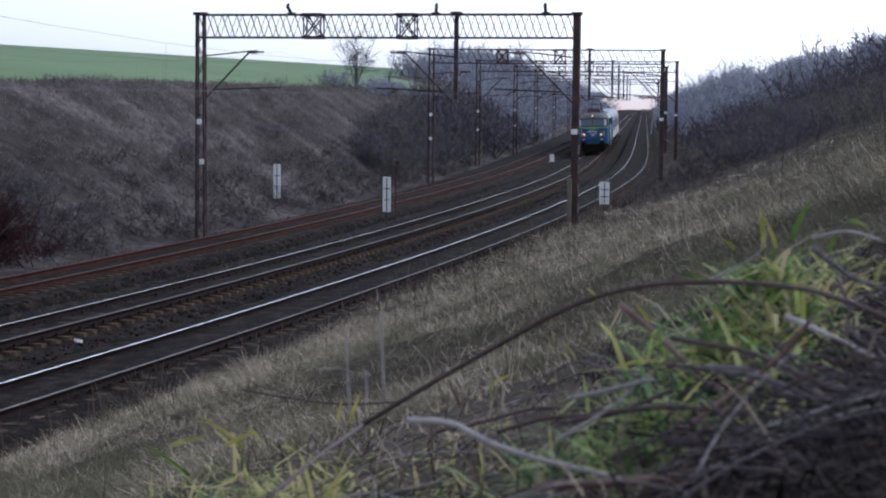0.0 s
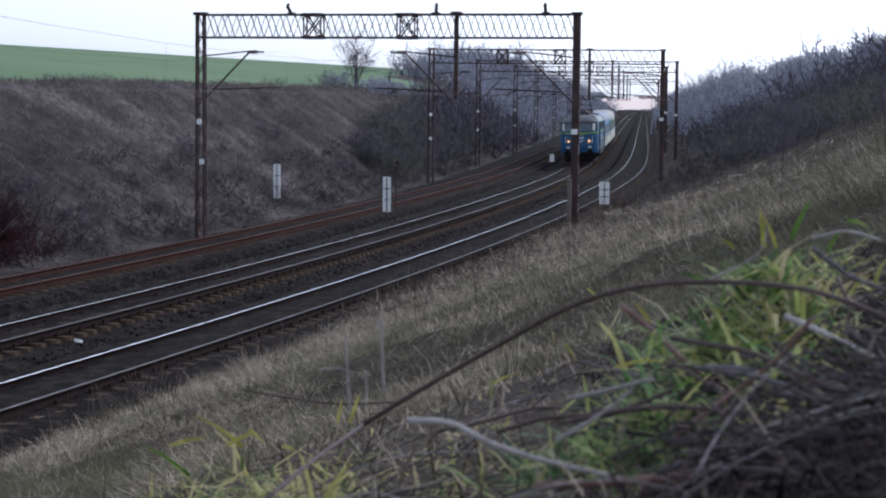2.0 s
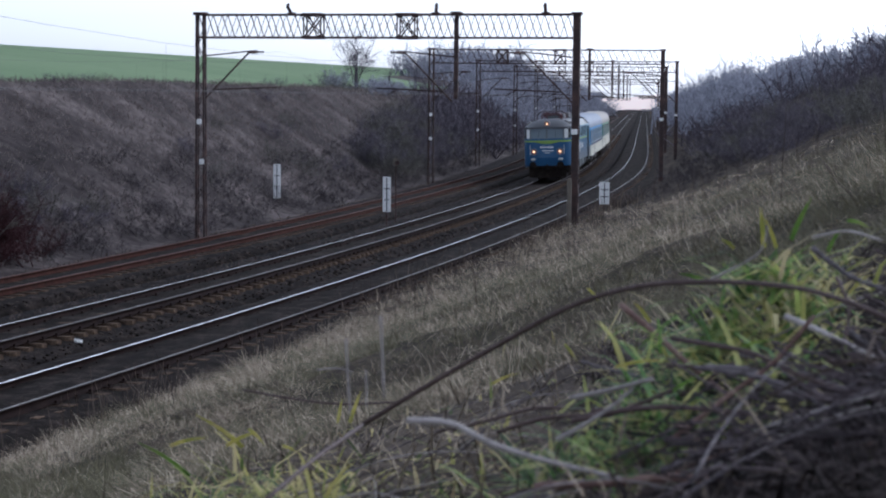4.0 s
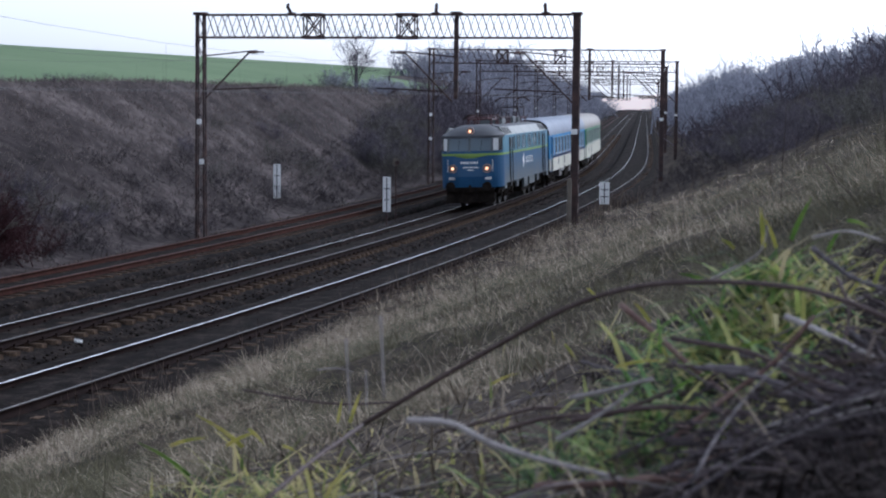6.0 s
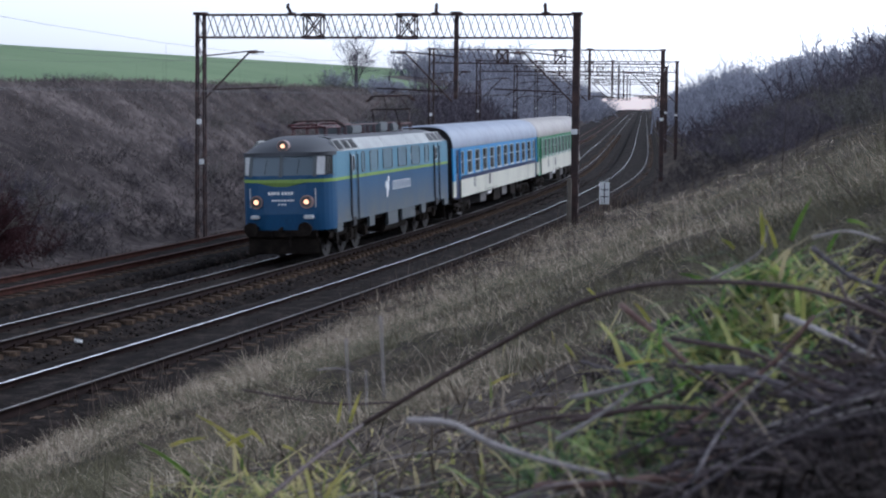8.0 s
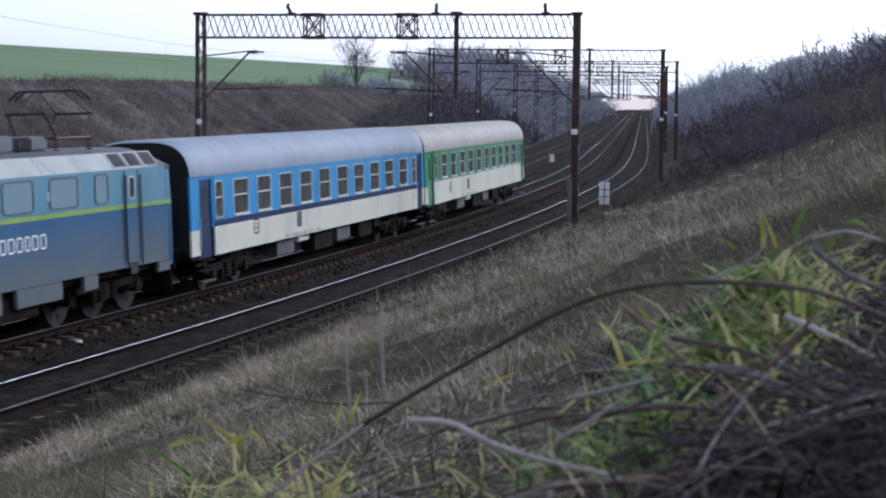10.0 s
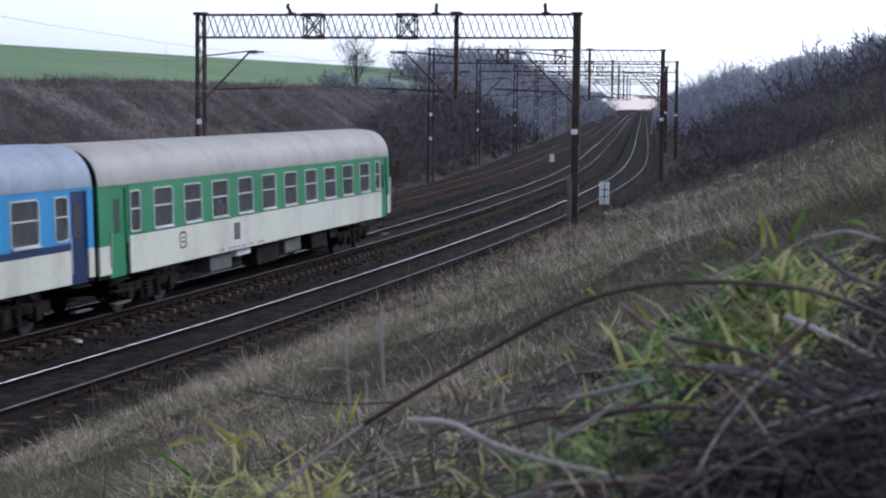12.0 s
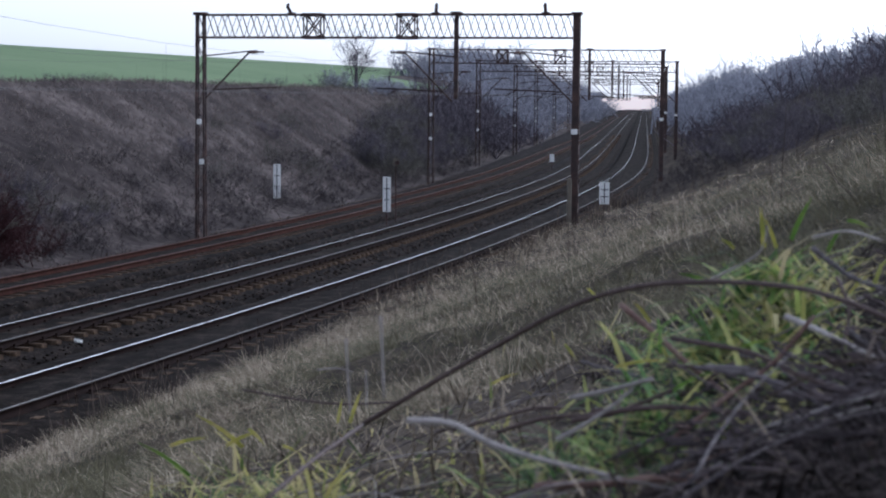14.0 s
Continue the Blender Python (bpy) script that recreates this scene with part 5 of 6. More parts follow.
def near_canes():
    """The dead stalks that lie and arch just before the camera."""
    arch = "dark dead bramble cane arching over the grass"
    red = "reddish-brown bare bramble cane"
    pale = "bleached broken stalk lying in the grass"
    grey = "weathered mauve-grey dead cane in the tangle"
    cane([(-0.098, 2.211, 4.81), (-0.015, 2.123, 4.875), (0.061, 2.0, 4.939), (0.134, 1.883, 4.997), (0.193, 1.78, 5.029), (0.252, 1.693, 5.043), (0.311, 1.612, 5.047), (0.348, 1.552, 5.041), (0.382, 1.491, 5.029)], 0.0032, 0.0022, TWIG, arch)
    cane([(-0.03, 1.594, 4.927), (0.009, 1.574, 4.928), (0.043, 1.541, 4.917), (0.085, 1.507, 4.91), (0.126, 1.483, 4.905), (0.152, 1.46, 4.903)], 0.0032, 0.002, PALETWIG, pale)
    cane([(0.196, 1.977, 4.988), (0.227, 1.921, 4.964), (0.259, 1.862, 4.937), (0.291, 1.802, 4.915)], 0.0036, 0.0026, REDCANE, red)
    cane([(0.335, 1.756, 5.003), (0.351, 1.701, 4.999), (0.365, 1.646, 4.994), (0.383, 1.599, 4.987)], 0.0035, 0.002, PALETWIG, pale)
    cane([(0.288, 1.803, 4.915), (0.307, 1.751, 4.932), (0.34, 1.698, 4.962), (0.38, 1.64, 4.977), (0.406, 1.581, 4.975)], 0.002, 0.002, TWIG, arch)
    cane([(0.012, 2.065, 4.831), (0.075, 2.017, 4.858), (0.111, 1.968, 4.875), (0.168, 1.914, 4.882), (0.233, 1.859, 4.901), (0.294, 1.808, 4.951)], 0.002, 0.002, TWIG, arch)
    cane([(0.193, 1.653, 4.868), (0.252, 1.601, 4.905), (0.311, 1.544, 4.931), (0.35, 1.486, 4.949), (0.377, 1.429, 4.958)], 0.0022, 0.002, TWIG, arch)
    cane([(0.118, 1.705, 4.84), (0.193, 1.654, 4.87), (0.254, 1.55, 4.907), (0.304, 1.442, 4.934), (0.365, 1.377, 4.945)], 0.0022, 0.0025, TWIG, arch)
    cane([(0.227, 1.816, 4.946), (0.264, 1.761, 4.95), (0.304, 1.702, 4.945), (0.335, 1.594, 4.953), (0.382, 1.483, 4.976)], 0.002, 0.002, TWIG, arch)
    cane([(-0.058, 1.687, 5.009), (-0.056, 1.682, 4.977), (-0.054, 1.676, 4.933)], 0.0013, 0.001, PALETWIG, pale)
    cane([(-0.09, 1.682, 4.988), (-0.088, 1.678, 4.956), (-0.085, 1.672, 4.917)], 0.0011, 0.0009, PALETWIG, pale)
    cane([(-0.075, 1.778, 4.944), (-0.074, 1.772, 4.908)], 0.0008, 0.0007, PALETWIG, pale)
    cane([(-0.227, 3.255, 4.719), (-0.187, 3.258, 4.722), (-0.161, 3.258, 4.714)], 0.0016, 0.0012, PALETWIG, pale)
    cane([(3.262, 15.655, 4.689), (3.302, 14.82, 4.511), (3.321, 14.191, 4.357)], 0.0025, 0.0015, TWIG, pale)
    cane([(0.161, 1.456, 4.89), (0.211, 1.456, 4.921), (0.266, 1.429, 4.936), (0.348, 1.383, 4.95)], 0.003, 0.0024, REDCANE, red)
    cane([(0.203, 1.56, 4.92), (0.252, 1.579, 4.954), (0.295, 1.597, 4.982), (0.333, 1.615, 5.021)], 0.0026, 0.002, REDCANE, red)
    cane([(0.12, 1.673, 4.935), (0.156, 1.661, 4.945), (0.192, 1.639, 4.959)], 0.0026, 0.0022, PALETWIG, pale)
    cane([(0.101, 1.569, 4.915), (0.138, 1.57, 4.937), (0.167, 1.571, 4.96)], 0.0022, 0.0016, PALETWIG, pale)
    cane([(0.214, 1.672, 4.992), (0.279, 1.621, 4.986), (0.32, 1.57, 4.971), (0.377, 1.482, 4.962)], 0.0026, 0.002, TWIG, arch)
    cane([(0.226, 1.607, 4.975), (0.287, 1.555, 4.971), (0.33, 1.502, 4.953), (0.37, 1.45, 4.949)], 0.0024, 0.0018, MAUVE, grey)
    cane([(0.115, 1.591, 4.928), (0.182, 1.567, 4.945), (0.246, 1.538, 4.947), (0.263, 1.524, 4.947)], 0.0028, 0.002, TWIG, arch)
    cane([(-0.369, 3.336, 4.668), (-0.277, 3.243, 4.669), (-0.18, 3.149, 4.675), (-0.079, 3.055, 4.695)], 0.002, 0.002, TWIG, arch)
    cane([(-0.143, 1.457, 4.885), (-0.122, 1.711, 4.867), (-0.109, 1.912, 4.846), (-0.097, 2.211, 4.810)], 0.0021, 0.003, TWIG, arch)
    cane([(0.206, 1.561, 4.930), (0.222, 1.537, 4.922), (0.241, 1.502, 4.918)], 0.0022, 0.0018, REDCANE, red)
    cane([(0.252, 1.713, 4.959), (0.280, 1.658, 4.965), (0.296, 1.603, 4.961), (0.311, 1.548, 4.954), (0.333, 1.491, 4.954), (0.361, 1.433, 4.957)], 0.0034, 0.0028, MAUVE, grey)
    cane([(0.294, 1.809, 4.960), (0.318, 1.753, 4.959), (0.335, 1.647, 4.962), (0.359, 1.590, 4.959), (0.387, 1.532, 4.965)], 0.003, 0.0026, MAUVE, grey)
    cane([(0.179, 1.458, 4.911), (0.229, 1.456, 4.933), (0.264, 1.472, 4.941), (0.296, 1.447, 4.951), (0.322, 1.422, 4.961), (0.353, 1.386, 4.973)], 0.0032, 0.0026, MAUVE, grey)
    cane([(0.380, 1.855, 5.062), (0.397, 1.799, 5.045), (0.405, 1.745, 5.039), (0.426, 1.688, 5.034)], 0.0028, 0.002, MAUVE, grey)
    cane([(0.371, 1.702, 5.048), (0.376, 1.667, 5.020), (0.365, 1.644, 4.984)], 0.002, 0.0016, TWIG, arch)
    cane([(0.320, 1.548, 4.965), (0.337, 1.490, 4.952), (0.352, 1.431, 4.934), (0.352, 1.376, 4.923)], 0.0028, 0.0022, TWIG, arch)
    cane([(0.296, 1.598, 4.929), (0.339, 1.543, 4.961), (0.390, 1.537, 4.997)], 0.0026, 0.002, MAUVE, grey)
    cane([(0.054, 1.720, 4.894), (0.095, 1.691, 4.912), (0.137, 1.689, 4.917), (0.172, 1.667, 4.927), (0.214, 1.665, 4.945)], 0.0022, 0.0018, TWIG, arch)
    cane([(0.078, 1.464, 4.897), (0.134, 1.412, 4.911), (0.186, 1.407, 4.917), (0.234, 1.349, 4.924), (0.292, 1.340, 4.930), (0.335, 1.309, 4.932)], 0.0036, 0.003, REDCANE, red)
    cane([(0.169, 2.170, 4.897), (0.194, 2.068, 4.902), (0.221, 1.964, 4.910)], 0.002, 0.0016, MAUVE, grey)
    cane([(0.348, 1.646, 4.970), (0.366, 1.621, 4.965), (0.389, 1.532, 4.968)], 0.0024, 0.002, MAUVE, grey)
    cane([(0.381, 1.694, 4.998), (0.390, 1.640, 4.991), (0.402, 1.583, 4.978)], 0.003, 0.0024, MAUVE, grey)
    cane([(0.287, 1.969, 5.015), (0.320, 1.946, 5.036), (0.336, 1.914, 5.054), (0.344, 1.915, 5.081)], 0.0016, 0.001, PALETWIG, pale)
    cane([(0.400, 1.954, 5.066), (0.424, 1.898, 5.077), (0.446, 1.841, 5.072)], 0.0018, 0.0012, PALETWIG, pale)
    cane([(1.232, 5.868, 5.008), (1.247, 5.761, 4.959), (1.277, 5.650, 4.911)], 0.0022, 0.0012, WEED, pale)
    cane([(-0.385, 2.538, 4.798), (-0.335, 2.439, 4.780), (-0.281, 2.340, 4.760)], 0.0007, 0.0005, STRAW, pale)
    cane([(-0.381, 2.940, 4.751), (-0.323, 2.840, 4.727), (-0.273, 2.741, 4.709)], 0.0008, 0.0005, STRAW, pale)
    # a tangle of thin dead stems
    r = random.Random(3)
    for i in range(190):
        d = 1.25 * (3.4 / 1.25) ** r.random()
        a = radians(r.uniform(-3, 15.5)) if r.random() < 0.75 else radians(r.uniform(-15, 0))
        x, y = d * math.sin(a), d * math.cos(a)
        yaw = r.gauss(0, 0.75)
        L = r.uniform(0.08, 0.38)
        rise = r.uniform(0.0, 0.07)
        top = 0.005 + r.random() * (0.07 if a > radians(7) else 0.03)
        bend = r.uniform(-0.4, 0.4)
        tilt = r.uniform(-0.18, 0.18)
        pts = []
        for k in range(4):
            t = k / 3 - 0.5
            px, py = x + L * t * math.cos(yaw) - bend * L * (t * t) * math.sin(yaw), y + L * t * math.sin(yaw) + bend * L * t * t * math.cos(yaw)
            pts.append((px, py, float(height(px, py)[0]) + top + rise * (0.5 - 2 * t * t) + tilt * L * t))
        rad = r.choice((0.0006, 0.0008, 0.0011, 0.0015))
        bm = B()
        tube_path(bm, spline(pts, 3), rad, rad * 0.6, 5)
        tagged(part("dead_stem", bm, STEMS[(0, 1, 0, 1, 2)[i % 5]], smooth_faces=True), STEM_LABELS[(0, 1, 0, 1, 2)[i % 5]], "dead stem", "dead stems before the camera")


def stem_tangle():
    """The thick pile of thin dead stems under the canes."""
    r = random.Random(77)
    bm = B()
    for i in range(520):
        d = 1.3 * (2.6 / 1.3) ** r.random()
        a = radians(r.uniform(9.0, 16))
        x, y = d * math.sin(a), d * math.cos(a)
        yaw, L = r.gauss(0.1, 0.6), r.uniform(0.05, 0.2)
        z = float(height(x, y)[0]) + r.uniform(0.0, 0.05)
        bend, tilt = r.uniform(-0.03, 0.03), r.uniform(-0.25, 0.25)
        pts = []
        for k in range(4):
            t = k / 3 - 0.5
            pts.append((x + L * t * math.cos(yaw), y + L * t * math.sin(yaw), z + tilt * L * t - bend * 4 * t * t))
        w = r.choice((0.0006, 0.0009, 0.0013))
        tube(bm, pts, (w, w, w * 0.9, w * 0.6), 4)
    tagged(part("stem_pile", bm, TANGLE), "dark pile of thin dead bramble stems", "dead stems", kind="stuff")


stem_tangle()
STEMS = (MAUVE, WEED, PALETWIG)
STEM_LABELS = ("thin mauve-grey dead stem in the grass", "thin dark dead stem in the grass", "thin bleached dead stem in the grass")
near_canes()


def grass_leaf(a, b, w, material):
    """One broad folded blade from its root a to its tip b."""
    a, b = Vector(a), Vector(b)
    run = b - a
    across = run.cross(Vector((0, 1, 0))).normalized()
    bm = B()
    rows = []
    for k in range(7):
        t = k / 6
        c = a + run * t + Vector((0, 0, 0.05 * run.length * math.sin(math.pi * t)))
        h = w * 0.27 * (0.8 + 0.7 * t - 1.5 * t * t) if k < 6 else 0.0002
        rows.append([bm.verts.new(c - across * h), bm.verts.new(c + Vector((0, w * 0.25, 0))), bm.verts.new(c + across * h)])
    for p, q in zip(rows[:-1], rows[1:]):
        for i in range(2):
            bm.faces.new((p[i], p[i + 1], q[i + 1], q[i]))
    bmesh.ops.solidify(bm, geom=bm.faces[:], thickness=0.0004)
    tagged(part("grass_blade", bm, material, smooth_faces=True), "broad yellowing grass blade" if material is LEAFYELLOW else "broad fresh green grass blade", "grass blade", "broad blades before the camera")


def grass_leaves():
    grass_leaf((0.366, 2.061, 5.045), (0.356, 2.035, 5.093), 0.012, LEAFYELLOW)
    grass_leaf((0.376, 2.039, 5.047), (0.357, 2.014, 5.083), 0.009, LEAFYELLOW)
    grass_leaf((0.386, 2.007, 5.059), (0.402, 1.977, 5.108), 0.011, LEAFGREEN)
    grass_leaf((0.333, 2.066, 5.044), (0.313, 2.040, 5.056), 0.008, LEAFYELLOW)
    grass_leaf((0.415, 1.950, 5.051), (0.422, 1.920, 5.078), 0.009, LEAFGREEN)
    grass_leaf((0.435, 1.948, 5.085), (0.451, 1.913, 5.079), 0.007, LEAFGREEN)
    grass_leaf((-0.270, 2.439, 4.736), (-0.331, 2.410, 4.785), 0.013, LEAFYELLOW)
    grass_leaf((-0.293, 2.437, 4.738), (-0.248, 2.415, 4.761), 0.011, LEAFYELLOW)
    grass_leaf((-0.327, 2.326, 4.720), (-0.389, 2.295, 4.769), 0.01, LEAFGREEN)
    grass_leaf((-0.148, 2.554, 4.749), (-0.140, 2.531, 4.789), 0.008, LEAFYELLOW)
    grass_leaf((-0.131, 2.555, 4.749), (-0.113, 2.534, 4.801), 0.01, LEAFYELLOW)
    grass_leaf((-0.383, 2.524, 4.720), (-0.325, 2.504, 4.736), 0.01, LEAFYELLOW)
    grass_leaf((-0.208, 2.347, 4.756), (-0.187, 2.317, 4.754), 0.008, LEAFYELLOW)
    grass_leaf((-0.263, 2.444, 4.760), (-0.237, 2.413, 4.743), 0.01, LEAFYELLOW)
    grass_leaf((0.243, 1.397, 4.909), (0.267, 1.367, 4.939), 0.008, LEAFGREEN)
    grass_leaf((0.324, 1.332, 4.928), (0.313, 1.309, 4.958), 0.008, LEAFGREEN)
    grass_leaf((0.216, 1.873, 4.982), (0.195, 1.848, 5.006), 0.007, LEAFYELLOW)
    grass_leaf((0.238, 1.821, 4.995), (0.207, 1.792, 4.975), 0.008, LEAFGREEN)
    grass_leaf((0.171, 1.772, 4.950), (0.223, 1.738, 4.961), 0.006, LEAFYELLOW)
    grass_leaf((0.155, 2.274, 4.903), (0.167, 2.240, 4.887), 0.007, LEAFYELLOW)
    grass_leaf((0.071, 2.567, 4.805), (0.110, 2.538, 4.826), 0.007, LEAFYELLOW)
    grass_leaf((0.207, 2.578, 4.943), (0.221, 2.544, 4.927), 0.007, LEAFYELLOW)
    grass_leaf((0.220, 1.714, 4.937), (0.263, 1.681, 4.962), 0.006, LEAFGREEN)
    grass_leaf((0.278, 1.711, 4.976), (0.314, 1.676, 4.992), 0.006, LEAFGREEN)
    grass_leaf((0.295, 2.018, 5.010), (0.260, 1.994, 5.021), 0.009, LEAFGREEN)


grass_leaves()


def weed_stems():
    """Thin dead stems standing along the foot of the bank and among the grass."""
    r = np.random.RandomState(31)
    s = np.concatenate([r.uniform(8, 80, 1500), r.uniform(-8, 60, 420)])
    o = np.concatenate([FOOT + np.abs(r.normal(0, 0.8, 1500)) - 0.15, r.uniform(FOOT, 20, 420)])
    x, y, _ = line(s, o)
    keep = (np.hypot(x, y) > 11) & ((wave(x, y, 4.5, 33) + r.normal(0, 0.3, len(x))) > 0.1)
    x, y = x[keep], y[keep]
    z = height(x, y)
    n = len(x)
    h = r.uniform(0.25, 0.95, n) * np.where(r.uniform(0, 1, n) < 0.1, 1.3, 1)
    d = np.hypot(x, y)
    w = 0.0022 + 0.00016 * d
    lx, ly = r.normal(0, 0.16, n) * h, r.normal(0, 0.16, n) * h
    rings = []
    for t, k in ((0, 1.0), (0.55, 0.8), (1.0, 0.45)):
        for a in (0, 2.1, 4.2):
            rings.append(np.stack([x + lx * t * t + np.cos(a) * w * k, y + ly * t * t + np.sin(a) * w * k, z - 0.03 + h * t], 1))
    v = np.stack(rings, 1).reshape(-1, 3)
    q = []
    for lv in (0, 3):
        for i in range(3):
            j = (i + 1) % 3
            q.append([lv + i, lv + j, lv + 3 + j, lv + 3 + i])
    f = (np.arange(n)[:, None, None] * 9 + np.array(q)[None]).reshape(-1, 4)
    tagged(finish("dead_weeds", v, f, WEED), "thin dead weed stems along the foot of the bank", "weeds", kind="stuff")


weed_stems()


def far_bank_grass():
    r = np.random.RandomState(41)
    n = 17000
    s = r.uniform(20, 175, n)
    o = -10.0 - 11.6 * r.beta(1.2, 0.95, n)
    x, y, _ = line(s, o)
    keep = (wave(x, y, 5.0, 42) + r.normal(0, 0.6, n)) > -0.8
    x, y = x[keep], y[keep]
    root = tufts(x, y, 5, 0.16, 43)
    k = len(root)
    blades("dry_bank_grass", root, r.uniform(0.15, 0.55, k), r.uniform(0.012, 0.035, k), 0.7, 1.2, DRYFAR, "brown dry grass covering the far bank", 44)
    # grass and low weeds between the tracks
    s = r.uniform(10, 130, 4200)
    o = np.concatenate([r.normal(2.2, 0.35, 1500), r.normal(-2.6, 0.5, 1200), r.normal(-8.3, 0.8, 1000), r.normal(6.0, 0.3, 500)])
    x, y, _ = line(s, o)
    root = tufts(x, y, 4, 0.1, 45)
    k = len(root)
    blades("track_weeds", root, r.uniform(0.08, 0.28, k), r.uniform(0.008, 0.02, k), 0.6, 1.0, WEED, "dark dead weeds between the tracks", 46)


far_bank_grass()


def branches(seed, height_, spread, stems, mid, fine, w0, up=0.5, foot=0.22):
    """Vertices and faces of a bare bush: stems, branches and twigs as thin tapering prisms."""
    r = np.random.RandomState(seed)

    def unit(v):
        return v / np.linalg.norm(v, axis=1)[:, None]
    a0 = np.zeros((stems, 3))
    a0[:, :2] = r.normal(0, spread * foot, (stems, 2))
    d0 = unit(np.stack([r.normal(0, spread / height_ * 0.55, stems), r.normal(0, spread / height_ * 0.55, stems), np.ones(stems)], 1))
    l0 = height_ * r.uniform(0.45, 0.85, stems)
    segs = [(a0, a0 + d0 * l0[:, None], np.full(stems, w0), np.full(stems, w0 * 0.5))]
    pa, pd, pl, w = a0, d0, l0, w0
    for cnt, ln, ww in ((mid, 0.38, 0.5), (fine, 0.21, 0.36)):
        n = len(pa) * cnt
        t = r.uniform(0.2, 1.0, n)
        i = np.repeat(np.arange(len(pa)), cnt)
        a = pa[i] + pd[i] * (pl[i] * t)[:, None]
        d = unit(pd[i] * 0.6 + r.normal(0, 0.62, (n, 3)) + np.array([0, 0, up]))
        l = height_ * ln * r.uniform(0.35, 1.0, n)
        segs.append((a, a + d * l[:, None], np.full(n, w0 * ww), np.full(n, w0 * ww * 0.4)))
        pa, pd, pl = a, d, l
    A, Bq, W0, W1 = (np.concatenate([q[k] for q in segs]) for k in range(4))
    n, tips = len(A), len(segs[-1][0])
    d = unit(Bq - A)
    ref = np.where(np.abs(d[:, 2:3]) < 0.9, np.array([[0, 0, 1.0]]), np.array([[1.0, 0, 0]]))
    u = unit(np.cross(d, ref))
    v = np.cross(d, u)
    rings = []
    for p, wd in ((A, W0), (Bq, W1)):
        for k in range(3):
            an = k * 2.094
            rings.append(p + (u * math.cos(an) + v * math.sin(an)) * wd[:, None] / 2)
    thick = np.stack(rings, 1)[:n - tips].reshape(-1, 3)
    thin = np.stack(rings[:3] + [Bq], 1)[n - tips:].reshape(-1, 3)
    q = np.array([[0, 1, 4], [0, 4, 3], [1, 2, 5], [1, 5, 4], [2, 0, 3], [2, 3, 5]])
    F = (np.arange(n - tips)[:, None, None] * 6 + q[None]).reshape(-1, 3)
    # the finest twigs taper to a point
    q = np.array([[0, 1, 3], [1, 2, 3], [2, 0, 3]])
    F2 = (len(thick) + np.arange(tips)[:, None, None] * 4 + q[None]).reshape(-1, 3)
    V, F = np.concatenate([thick, thin]), np.concatenate([F, F2])
    return V, F


def bush_kinds():
    out = []
    for i in range(7):
        V, F = branches(100 + i, 2.5, (3.0, 3.6, 2.6)[i % 3], 10, 7, 11, 0.045, 0.12)
        ob = finish("bush", V, F, REDBARK if i == 6 else BARKG if i in (2, 5) else BARK)
        out.append(tagged(ob, "low dark bush with reddish bare twigs" if i == 6 else "dense dark leafless bush on the bank" if i not in (2, 5) else "dense leafless bush with mossy grey-green twigs", "bush", "bushes on the banks"))
    return out


